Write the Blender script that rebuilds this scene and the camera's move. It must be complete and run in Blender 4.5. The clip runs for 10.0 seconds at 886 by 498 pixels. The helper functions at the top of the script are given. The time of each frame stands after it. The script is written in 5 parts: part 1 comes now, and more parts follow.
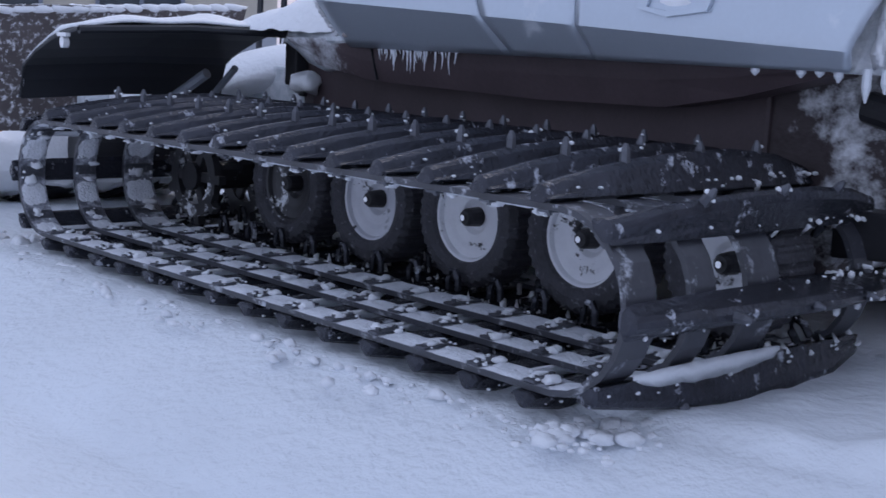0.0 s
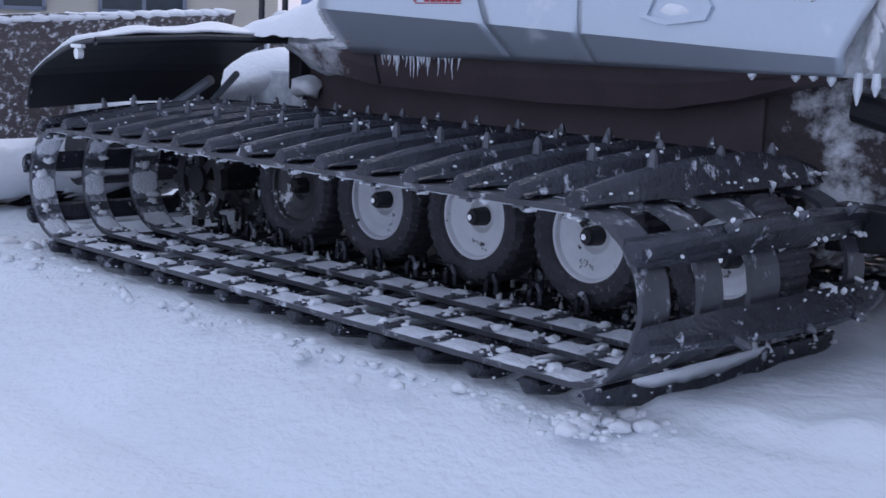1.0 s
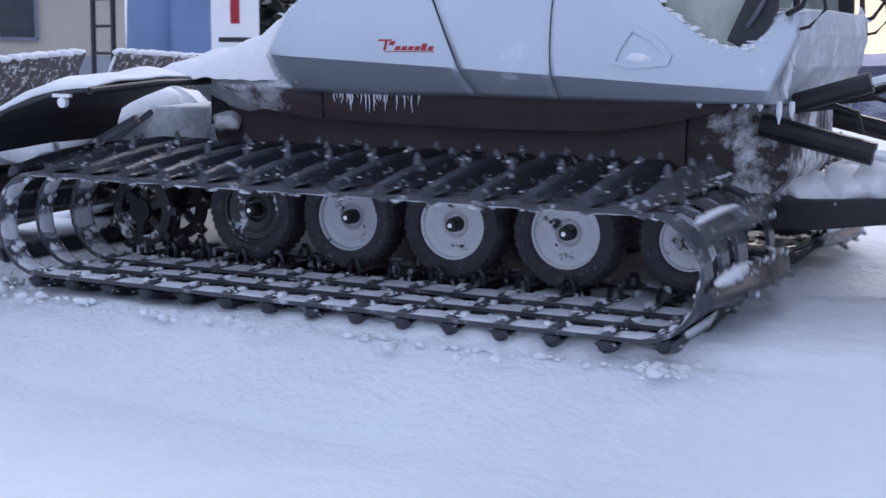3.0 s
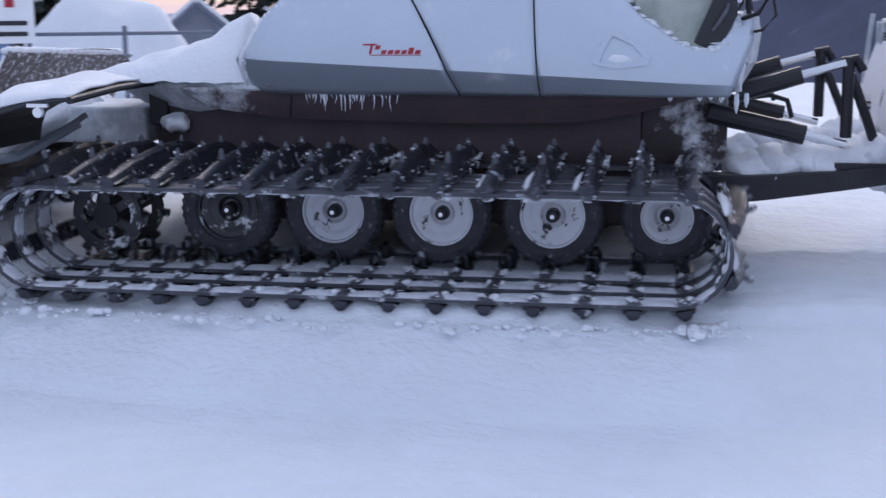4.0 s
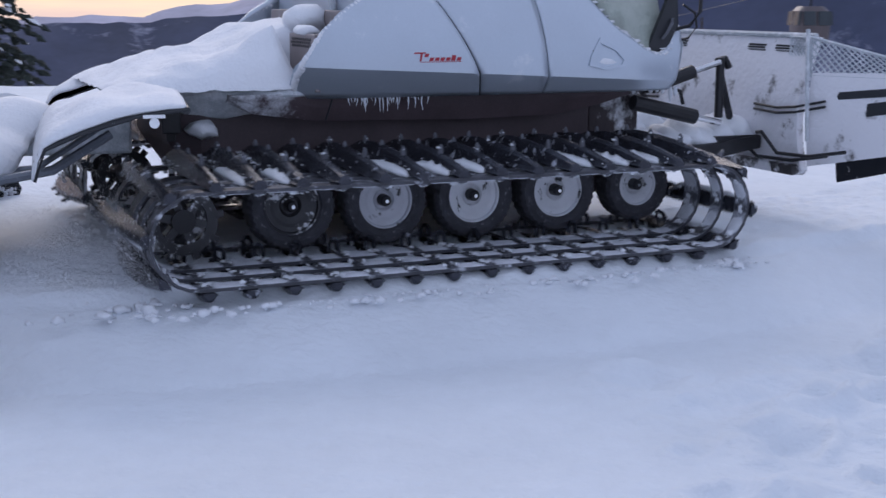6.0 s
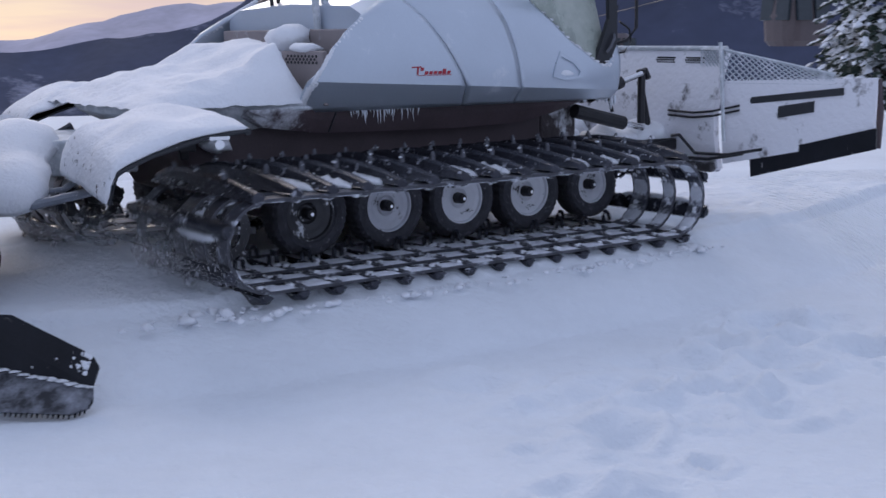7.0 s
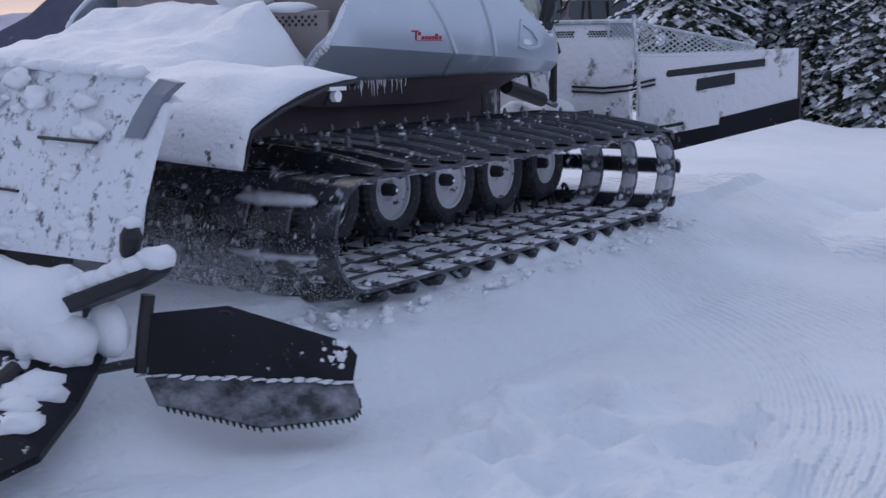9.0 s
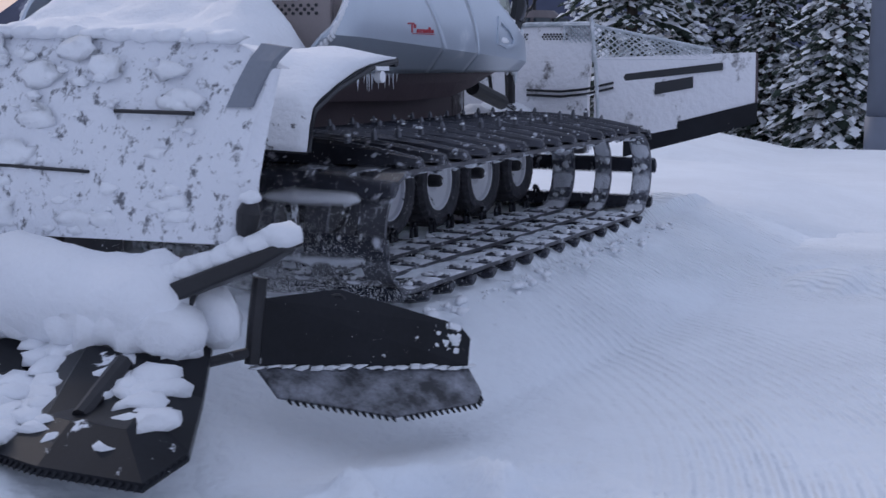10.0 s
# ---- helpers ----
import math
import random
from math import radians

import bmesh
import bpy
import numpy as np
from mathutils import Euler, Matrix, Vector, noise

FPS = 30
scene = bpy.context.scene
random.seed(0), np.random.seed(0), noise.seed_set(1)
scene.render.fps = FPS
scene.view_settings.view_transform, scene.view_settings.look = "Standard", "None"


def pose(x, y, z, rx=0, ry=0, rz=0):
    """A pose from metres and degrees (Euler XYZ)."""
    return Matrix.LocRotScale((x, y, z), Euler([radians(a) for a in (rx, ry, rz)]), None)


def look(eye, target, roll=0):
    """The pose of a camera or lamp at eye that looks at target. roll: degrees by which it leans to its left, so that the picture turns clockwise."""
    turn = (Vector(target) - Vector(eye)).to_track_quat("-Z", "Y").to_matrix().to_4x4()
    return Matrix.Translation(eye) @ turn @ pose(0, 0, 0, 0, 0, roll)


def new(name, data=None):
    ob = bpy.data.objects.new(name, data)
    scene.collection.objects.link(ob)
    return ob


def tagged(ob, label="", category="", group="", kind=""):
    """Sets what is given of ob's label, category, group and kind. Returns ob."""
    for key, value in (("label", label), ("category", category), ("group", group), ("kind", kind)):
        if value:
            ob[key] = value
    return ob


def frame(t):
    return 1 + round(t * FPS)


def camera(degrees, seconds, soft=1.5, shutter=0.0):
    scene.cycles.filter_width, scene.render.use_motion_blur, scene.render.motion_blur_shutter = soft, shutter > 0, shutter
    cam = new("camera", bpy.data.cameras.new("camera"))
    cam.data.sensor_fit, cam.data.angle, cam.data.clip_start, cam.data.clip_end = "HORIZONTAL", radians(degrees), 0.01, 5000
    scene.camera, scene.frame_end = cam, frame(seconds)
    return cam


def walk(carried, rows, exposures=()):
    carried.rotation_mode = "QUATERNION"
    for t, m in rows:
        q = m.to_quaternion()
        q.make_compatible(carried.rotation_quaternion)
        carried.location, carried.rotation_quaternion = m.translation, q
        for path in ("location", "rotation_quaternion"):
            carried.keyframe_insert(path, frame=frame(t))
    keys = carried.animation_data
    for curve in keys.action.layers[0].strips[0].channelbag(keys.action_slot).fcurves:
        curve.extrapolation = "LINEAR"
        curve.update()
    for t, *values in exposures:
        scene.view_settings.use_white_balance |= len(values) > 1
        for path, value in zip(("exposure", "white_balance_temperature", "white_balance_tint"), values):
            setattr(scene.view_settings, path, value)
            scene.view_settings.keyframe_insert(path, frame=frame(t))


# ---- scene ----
cam = camera(38.0, 10.0, shutter=0.4)
PATH = [
    (0, (3.838, -4.809, 1.011), (2.378, -3.478, 0.703), 2.77),
    (0.5, (3.769, -4.796, 1.027), (2.283, -3.492, 0.724), 2.46),
    (1, (3.880, -5.084, 1.078), (2.456, -3.718, 0.756), 1.94),
    (1.5, (3.739, -5.448, 1.084), (2.426, -3.973, 0.767), 1.66),
    (2, (3.597, -5.927, 1.100), (2.420, -4.338, 0.802), 1.48),
    (3.5, (2.264, -7.876, 1.380), (1.606, -6.018, 1.041), -0.09),
    (4, (1.254, -8.378, 1.518), (0.919, -6.442, 1.142), -0.39),
    (4.5, (0.007, -8.711, 1.557), (0.010, -6.749, 1.170), -0.69),
    (5, (-1.226, -8.964, 1.572), (-0.965, -7.018, 1.192), -0.36),
    (6.5, (-4.580, -8.951, 1.625), (-3.603, -7.244, 1.264), -0.22),
    (7, (-5.590, -8.703, 1.523), (-4.438, -7.102, 1.192), -0.62),
    (7.5, (-6.248, -8.147, 1.490), (-4.937, -6.674, 1.156), -0.36),
    (8, (-6.668, -7.364, 1.414), (-5.227, -6.018, 1.078), -0.90),
    (8.5, (-6.860, -6.531, 1.310), (-5.306, -5.313, 0.988), -1.19),
    (9, (-7.019, -5.791, 1.217), (-5.375, -4.697, 0.900), -0.70),
    (9.5, (-7.181, -5.235, 1.115), (-5.456, -4.267, 0.821), -0.27),
    (10, (-7.230, -4.748, 1.053), (-5.452, -3.878, 0.768), -0.07),
]
# Ride of the groomer: seconds, travel of its outer track in metres, heading in degrees (it turns to its left)
RIDE = [(0, 0, -2.5), (0.5, 0.01, -2.1), (1, 0.07, -0.9), (1.5, 0.237, 2.4), (2, 0.677, 7.2), (2.5, 1.21, 10.6), (3, 1.81, 13.7),
        (3.5, 2.47, 16.8), (4, 3.12, 20.8), (4.5, 3.8, 24.7), (5, 4.45, 28.6), (5.5, 5.11, 31.8), (6, 5.77, 34.8), (6.5, 6.43, 37.5),
        (7, 7.1, 39.8), (7.5, 7.76, 42.3), (8, 8.42, 45.3), (8.5, 9.08, 48.8), (9, 9.72, 51.7), (9.5, 10.34, 54.3), (10, 10.95, 57.1)]


def smooth(ts, vs, t):
    """Cubic through the values vs at times ts."""
    i = int(min(max(np.searchsorted(ts, t, side="right") - 1, 0), len(ts) - 2))
    m = np.gradient(np.array(vs, float), np.array(ts, float))
    h = ts[i + 1] - ts[i]
    u = (t - ts[i]) / h
    return float((2 * u**3 - 3 * u**2 + 1) * vs[i] + (u**3 - 2 * u**2 + u) * h * m[i] + (3 * u**2 - 2 * u**3) * vs[i + 1] + (u**3 - u**2) * h * m[i + 1])


TS = [r[0] for r in RIDE]


def travel(t):
    return smooth(TS, [r[1] for r in RIDE], t)


def heading(t):
    return smooth(TS, [r[2] for r in RIDE], t)


COURSE = [(0.0, 0.0)]
for k in range(1, 1001):
    a, b = (k - 1) / 100, k / 100
    turn = radians(heading(b) - heading(a))
    step = travel(b) - travel(a) - 1.35 * turn
    mid = radians(0.5 * (heading(a) + heading(b)))
    COURSE.append((COURSE[-1][0] + step * math.cos(mid), COURSE[-1][1] + step * math.sin(mid)))


def ride(t):
    """Pose of the groomer at t seconds."""
    x, y = COURSE[round(t * 100)]
    return pose(x, y, 0, 0, 0, heading(t))


# Eye, target and roll in the groomer's own space: the operator goes round it as it passes
walk(cam, [(t, ride(t) @ look(eye, target, roll)) for t, eye, target, roll in PATH],
     [(0, 0.46), (2, 0.74), (3.5, 0.56), (5, 0.36), (6.5, 0.16), (8, 0.06), (10, 0.12)])

# ---- light ----
world = bpy.data.worlds.new("dusk_sky")
scene.world = world
world.use_nodes = True
wn, wl = world.node_tree.nodes, world.node_tree.links
sky = wn.new("ShaderNodeTexSky")
sky.sky_type = "NISHITA"
sky.sun_disc = False
sky.sun_elevation = radians(2.5)
sky.sun_rotation = radians(-24)
sky.altitude = 2500
sky.air_density, sky.dust_density, sky.ozone_density = 1.0, 2.5, 2.0
# thin high cloud, lavender overhead, in streaks that catch the low sun near the horizon
where = wn.new("ShaderNodeTexCoord")
stretch = wn.new("ShaderNodeMapping")
stretch.inputs["Scale"].default_value = (1.5, 1.5, 16)
wl.new(where.outputs["Generated"], stretch.inputs["Vector"])
streak = wn.new("ShaderNodeTexNoise")
streak.inputs["Scale"].default_value, streak.inputs["Detail"].default_value = 3.0, 6
wl.new(stretch.outputs[0], streak.inputs["Vector"])
toward = wn.new("ShaderNodeVectorMath")
toward.operation = "DOT_PRODUCT"
toward.inputs[1].default_value = (-math.sin(radians(24)), math.cos(radians(24)), 0.06)
wl.new(where.outputs["Generated"], toward.inputs[0])
glow = wn.new("ShaderNodeMapRange")
glow.inputs["From Min"].default_value, glow.inputs["From Max"].default_value = 0.76, 1.0
wl.new(toward.outputs["Value"], glow.inputs["Value"])
power = wn.new("ShaderNodeMath")
power.operation = "MULTIPLY_ADD"
power.inputs[1].default_value = 0.9
power.inputs[2].default_value = 0.0
wl.new(glow.outputs[0], power.inputs[0])
jitter = wn.new("ShaderNodeMath")
jitter.operation = "MULTIPLY_ADD"
jitter.inputs[1].default_value, jitter.inputs[2].default_value = 1.25, -0.60
wl.new(streak.outputs["Fac"], jitter.inputs[0])
both = wn.new("ShaderNodeMath")
both.operation = "ADD"
wl.new(power.outputs[0], both.inputs[0])
wl.new(jitter.outputs[0], both.inputs[1])
tint = wn.new("ShaderNodeValToRGB")
cr = tint.color_ramp
cr.elements[0].position, cr.elements[0].color = 0.0, (0.408, 0.480, 0.68, 1)
cr.elements[1].position, cr.elements[1].color = 1.0, (0.80, 0.66, 0.55, 1)
for at, col in ((0.40, (0.46, 0.46, 0.61, 1)), (0.62, (0.60, 0.48, 0.55, 1)), (0.80, (0.66, 0.53, 0.54, 1))):
    e = cr.elements.new(at)
    e.color = col
wl.new(both.outputs[0], tint.inputs["Fac"])
dim = wn.new("ShaderNodeMix")
dim.data_type = "RGBA"
dim.blend_type = "MIX"
dim.inputs[0].default_value = 0.996
wl.new(sky.outputs[0], dim.inputs[6])
wl.new(tint.outputs["Color"], dim.inputs[7])
wl.new(dim.outputs[2], wn["Background"].inputs["Color"])
wn["Background"].inputs["Strength"].default_value = 1.0
sun = new("sun", bpy.data.lights.new("sun", "SUN"))
sun.data.energy, sun.data.angle, sun.data.color = 0.95, radians(38), (1.0, 0.915, 0.90)
sun.matrix_world = look((0, 0, 0), (10 * math.sin(radians(24)), -10 * math.cos(radians(24)), -5.5))


# ---- materials ----
def material(name, color, rough=0.5, metal=0.0, spread=0.15, scale=6.0, bump=0.0, bump_scale=40.0, top=None, top_at=0.55, top_scale=9.0, top_soft=0.06, fine=60.0):
    """A surface with variation at two scales; top: a second colour (frost, snow, rust) that covers it in patches of noise."""
    m = bpy.data.materials.new(name)
    m.use_nodes = True
    n, l = m.node_tree.nodes, m.node_tree.links
    b = n["Principled BSDF"]
    b.inputs["Roughness"].default_value, b.inputs["Metallic"].default_value = rough, metal
    tex = n.new("ShaderNodeTexCoord")
    info = n.new("ShaderNodeObjectInfo")
    shift = n.new("ShaderNodeVectorMath")
    shift.operation = "MULTIPLY_ADD"
    shift.inputs[1].default_value = (9, 7, 5)
    l.new(info.outputs["Random"], shift.inputs[0])
    l.new(tex.outputs["Object"], shift.inputs[2])

    def noisy(s, detail=4):
        t = n.new("ShaderNodeTexNoise")
        t.inputs["Scale"].default_value, t.inputs["Detail"].default_value = s, detail
        l.new(shift.outputs[0], t.inputs["Vector"])
        return t

    big, small = noisy(scale), noisy(fine, 2)
    mixv = n.new("ShaderNodeMath")
    mixv.operation = "MULTIPLY_ADD"
    mixv.inputs[1].default_value = 0.35
    l.new(small.outputs["Fac"], mixv.inputs[0])
    l.new(big.outputs["Fac"], mixv.inputs[2])
    ramp = n.new("ShaderNodeValToRGB")
    ramp.color_ramp.elements[0].position, ramp.color_ramp.elements[1].position = 0.35, 0.95
    ramp.color_ramp.elements[0].color = (*[c * (1 - spread) for c in color], 1)
    ramp.color_ramp.elements[1].color = (*[min(1, c * (1 + spread)) for c in color], 1)
    l.new(mixv.outputs[0], ramp.inputs["Fac"])
    out = ramp.outputs["Color"]
    if top:
        patch = noisy(top_scale, 8)
        patch.inputs["Roughness"].default_value = 0.7
        cut = n.new("ShaderNodeMapRange")
        cut.inputs["From Min"].default_value, cut.inputs["From Max"].default_value = top_at, top_at + top_soft
        l.new(patch.outputs["Fac"], cut.inputs["Value"])
        mix = n.new("ShaderNodeMix")
        mix.data_type = "RGBA"
        mix.inputs[7].default_value = (*top, 1)
        l.new(cut.outputs["Result"], mix.inputs[0])
        l.new(out, mix.inputs[6])
        out = mix.outputs[2]
        rr = n.new("ShaderNodeMapRange")
        rr.inputs["To Min"].default_value, rr.inputs["To Max"].default_value = rough, 0.9
        l.new(cut.outputs["Result"], rr.inputs["Value"])
        l.new(rr.outputs["Result"], b.inputs["Roughness"])
        mm = n.new("ShaderNodeMapRange")
        mm.inputs["To Min"].default_value, mm.inputs["To Max"].default_value = metal, 0.0
        l.new(cut.outputs["Result"], mm.inputs["Value"])
        l.new(mm.outputs["Result"], b.inputs["Metallic"])
    l.new(out, b.inputs["Base Color"])
    if bump:
        bn = n.new("ShaderNodeBump")
        bn.inputs["Strength"].default_value, bn.inputs["Distance"].default_value = bump, 0.02
        bt = noisy(bump_scale, 5)
        l.new(bt.outputs["Fac"], bn.inputs["Height"])
        l.new(bn.outputs["Normal"], b.inputs["Normal"])
    return m


SNOWC = (0.80, 0.82, 0.86)
M_SNOW = material("snow", SNOWC, 0.75, spread=0.05, scale=2.0, bump=0.5, bump_scale=30)
M_GROUND = material("snow_ground", (0.78, 0.82, 0.87), 0.8, spread=0.07, scale=0.8, bump=0.9, bump_scale=22, fine=7)
M_FIELD = material("snow_field", (0.78, 0.82, 0.87), 0.8, spread=0.07, scale=0.8, bump=0.9, bump_scale=22, fine=7)


def add_ribs(m, centre, period, height):
    """Fine groomed ribs in arcs round a centre, worn away in patches."""
    n, l = m.node_tree.nodes, m.node_tree.links

    def node(kind, op, *values):
        k = n.new(kind)
        k.operation = op
        for i, v in enumerate(values):
            if v is not None:
                k.inputs[i].default_value = v
        return k

    co = n.new("ShaderNodeTexCoord")
    off = node("ShaderNodeVectorMath", "SUBTRACT", None, (centre[0], centre[1], 0))
    flat = node("ShaderNodeVectorMath", "MULTIPLY", None, (1, 1, 0))
    ln = node("ShaderNodeVectorMath", "LENGTH")
    l.new(co.outputs["Object"], off.inputs[0])
    l.new(off.outputs[0], flat.inputs[0])
    l.new(flat.outputs[0], ln.inputs[0])
    k = node("ShaderNodeMath", "MULTIPLY", None, 2 * math.pi / period)
    wave = node("ShaderNodeMath", "SINE")
    l.new(ln.outputs["Value"], k.inputs[0])
    l.new(k.outputs[0], wave.inputs[0])
    ring = n.new("ShaderNodeMapRange")
    ring.inputs["From Min"].default_value, ring.inputs["From Max"].default_value = 3.1, 3.8
    l.new(ln.outputs["Value"], ring.inputs["Value"])
    sep = n.new("ShaderNodeSeparateXYZ")
    l.new(co.outputs["Object"], sep.inputs[0])
    east = n.new("ShaderNodeMapRange")
    east.inputs["From Min"].default_value, east.inputs["From Max"].default_value = 8.5, 9.1
    l.new(sep.outputs[0], east.inputs["Value"])
    worn = n.new("ShaderNodeTexNoise")
    worn.inputs["Scale"].default_value = 0.9
    l.new(co.outputs["Object"], worn.inputs["Vector"])
    wear = n.new("ShaderNodeMapRange")
    wear.inputs["From Min"].default_value, wear.inputs["From Max"].default_value = 0.36, 0.52
    l.new(worn.outputs["Fac"], wear.inputs["Value"])
    out = wave.outputs[0]
    for mask in (ring.outputs[0], east.outputs[0], wear.outputs[0]):
        mul = node("ShaderNodeMath", "MULTIPLY")
        l.new(out, mul.inputs[0])
        l.new(mask, mul.inputs[1])
        out = mul.outputs[0]
    b = n["Principled BSDF"]
    old = b.inputs["Normal"].links[0].from_socket
    bump = n.new("ShaderNodeBump")
    bump.inputs["Strength"].default_value, bump.inputs["Distance"].default_value = 1.0, height
    l.new(out, bump.inputs["Height"])
    l.new(old, bump.inputs["Normal"])
    l.new(bump.outputs["Normal"], b.inputs["Normal"])


add_ribs(M_FIELD, (5.8, 1.3), 0.06, 0.006)
M_PAINT = material("silver_paint", (0.52, 0.58, 0.66), 0.30, 0.5, spread=0.06, scale=1.5, top=(0.78, 0.80, 0.84), top_at=0.62, top_scale=3.0, top_soft=0.15)
M_FROSTED = material("frosted_paint", (0.50, 0.54, 0.58), 0.6, 0.1, spread=0.1, scale=4, top=SNOWC, top_at=0.47, top_scale=7.0, top_soft=0.2, bump=0.4, bump_scale=60)
M_SKIRT = material("brown_skirt", (0.070, 0.050, 0.056), 0.6, 0.0, spread=0.3, scale=2.5, top=(0.25, 0.25, 0.27), top_at=0.66, top_scale=2.0, top_soft=0.3)
M_BLACK = material("black_steel", (0.022, 0.022, 0.026), 0.45, 0.3, spread=0.4, scale=5, top=(0.6, 0.62, 0.66), top_at=0.67, top_scale=14, top_soft=0.04)
M_CLEAT = material("cleat_alloy", (0.040, 0.042, 0.054), 0.27, 0.5, spread=0.4, scale=9, top=(0.50, 0.52, 0.58), top_at=0.60, top_scale=11.0, top_soft=0.06, bump=0.3, bump_scale=50)
M_PAD = material("steel_pad", (0.12, 0.125, 0.145), 0.45, 0.6, spread=0.3, scale=20)
M_BELT = material("rubber_belt", (0.05, 0.052, 0.064), 0.4, 0.0, spread=0.3, scale=12, top=(0.50, 0.52, 0.57), top_at=0.56, top_scale=9, top_soft=0.1)
M_POWDER = material("powder_on_rubber", (0.72, 0.74, 0.79), 0.85, spread=0.16, scale=14, bump=0.6, bump_scale=70)
M_BELTIN = material("dusted_belt", (0.11, 0.115, 0.14), 0.65, 0.0, spread=0.3, scale=12, top=(0.58, 0.60, 0.66), top_at=0.42, top_scale=22, top_soft=0.25, bump=0.5, bump_scale=60)
M_TYRE = material("tyre_rubber", (0.05, 0.05, 0.06), 0.7, 0.0, spread=0.35, scale=14, top=(0.40, 0.41, 0.46), top_at=0.60, top_scale=30, top_soft=0.12, bump=0.5, bump_scale=70)
M_RIM = material("white_rim", (0.76, 0.77, 0.81), 0.45, 0.0, spread=0.08, scale=7, top=(0.05, 0.05, 0.055), top_at=0.60, top_scale=9, top_soft=0.03)
M_RIMHALF = material("half_bare_rim", (0.60, 0.61, 0.66), 0.45, 0.1, spread=0.1, scale=7, top=(0.05, 0.05, 0.055), top_at=0.55, top_scale=7, top_soft=0.03)
M_RIMDARK = material("dark_rim", (0.05, 0.05, 0.055), 0.4, 0.4, spread=0.3, scale=6, top=SNOWC, top_at=0.56, top_scale=7, top_soft=0.04)
M_CHROME = material("chrome_rod", (0.65, 0.66, 0.68), 0.15, 1.0, spread=0.05)
M_RED = material("red_emblem", (0.38, 0.012, 0.03), 0.4, spread=0.1)
M_WHITE = material("white_lamp", (0.85, 0.86, 0.88), 0.3, spread=0.03)
M_PLATE = material("steel_plate", (0.15, 0.155, 0.175), 0.5, 0.3, spread=0.15, scale=3, top=(0.74, 0.76, 0.81), top_at=0.365, top_scale=17, top_soft=0.09, bump=0.6, bump_scale=30)
M_PLATEBARE = material("bare_steel_plate", (0.20, 0.22, 0.26), 0.5, 0.2, spread=0.15, scale=3)
M_FLAP = material("black_flap", (0.012, 0.013, 0.017), 0.36, 0.1, spread=0.4, scale=4, top=(0.74, 0.76, 0.80), top_at=0.63, top_scale=6.5, top_soft=0.03)
M_FLAPDUST = material("dusted_flap", (0.020, 0.021, 0.027), 0.5, 0.0, spread=0.4, scale=4, top=(0.42, 0.44, 0.50), top_at=0.40, top_scale=7, top_soft=0.42, fine=120)
M_FLAP.node_tree.nodes["Principled BSDF"].inputs["Specular IOR Level"].default_value = 0.2
M_BROWN = material("brown_panel", (0.15, 0.11, 0.10), 0.6, spread=0.15, scale=3, top=(0.5, 0.5, 0.52), top_at=0.66, top_scale=6, top_soft=0.1)
M_BULK = material("dusty_bulkhead", (0.27, 0.235, 0.235), 0.6, spread=0.12, scale=4, top=(0.6, 0.6, 0.63), top_at=0.60, top_scale=5, top_soft=0.2)
M_SKYGLASS = material("window_glass", (0.30, 0.34, 0.30), 0.12, spread=0.2, scale=2, top=(0.62, 0.66, 0.60), top_at=0.45, top_scale=1.5, top_soft=0.4)
M_SPECKLED = material("dark_speckled_sheet", (0.10, 0.085, 0.085), 0.55, spread=0.3, scale=4, top=(0.7, 0.70, 0.74), top_at=0.53, top_scale=26, top_soft=0.08)
M_CAKED = material("snow_caked_steel", (0.038, 0.027, 0.030), 0.6, spread=0.3, scale=4, top=(0.76, 0.78, 0.82), top_at=0.44, top_scale=4.5, top_soft=0.16, bump=0.8, bump_scale=14)


def fade_along(m, x0, x1):
    """Lets a material's snow patches thin out from x1 to x0 along a thing."""
    n, l = m.node_tree.nodes, m.node_tree.links
    cut = next(k for k in n if k.type == "MAP_RANGE" and k.inputs["Value"].links and k.inputs["Value"].links[0].from_node.type == "TEX_NOISE")
    src = cut.inputs["Value"].links[0].from_socket
    co, sep, ease, add = n.new("ShaderNodeTexCoord"), n.new("ShaderNodeSeparateXYZ"), n.new("ShaderNodeMapRange"), n.new("ShaderNodeMath")
    l.new(co.outputs["Object"], sep.inputs[0])
    l.new(sep.outputs[0], ease.inputs["Value"])
    for key, v in (("From Min", x0), ("From Max", x1), ("To Min", -0.35), ("To Max", 0.0)):
        ease.inputs[key].default_value = v
    l.new(src, add.inputs[0])
    l.new(ease.outputs[0], add.inputs[1])
    l.new(add.outputs[0], cut.inputs["Value"])


fade_along(M_CAKED, 1.08, 1.38)
M_SKIRTREAR = material("frosted_skirt", (0.075, 0.054, 0.060), 0.6, spread=0.3, scale=2.5, top=(0.68, 0.70, 0.75), top_at=0.38, top_scale=6, top_soft=0.2, bump=0.12, bump_scale=30)
fade_along(M_SKIRTREAR, -0.98, -1.30)
M_CRUST = material("crusted_snow", SNOWC, 0.75, spread=0.05, scale=3, bump=0.5, bump_scale=30, top=(0.09, 0.09, 0.10), top_at=0.60, top_scale=11, top_soft=0.04)
fade_along(M_CRUST, -2.40, -2.64)
M_ICE = material("ice", (0.72, 0.76, 0.82), 0.25, spread=0.05)
M_ORANGE = material("orange_pad", (0.55, 0.22, 0.04), 0.6, spread=0.15, scale=3)
M_BARK = material("bark", (0.05, 0.038, 0.03), 0.9, spread=0.3)
M_NEEDLE = material("needles", (0.022, 0.036, 0.026), 0.85, spread=0.4, scale=2, top=SNOWC, top_at=0.52, top_scale=1.6, top_soft=0.08)
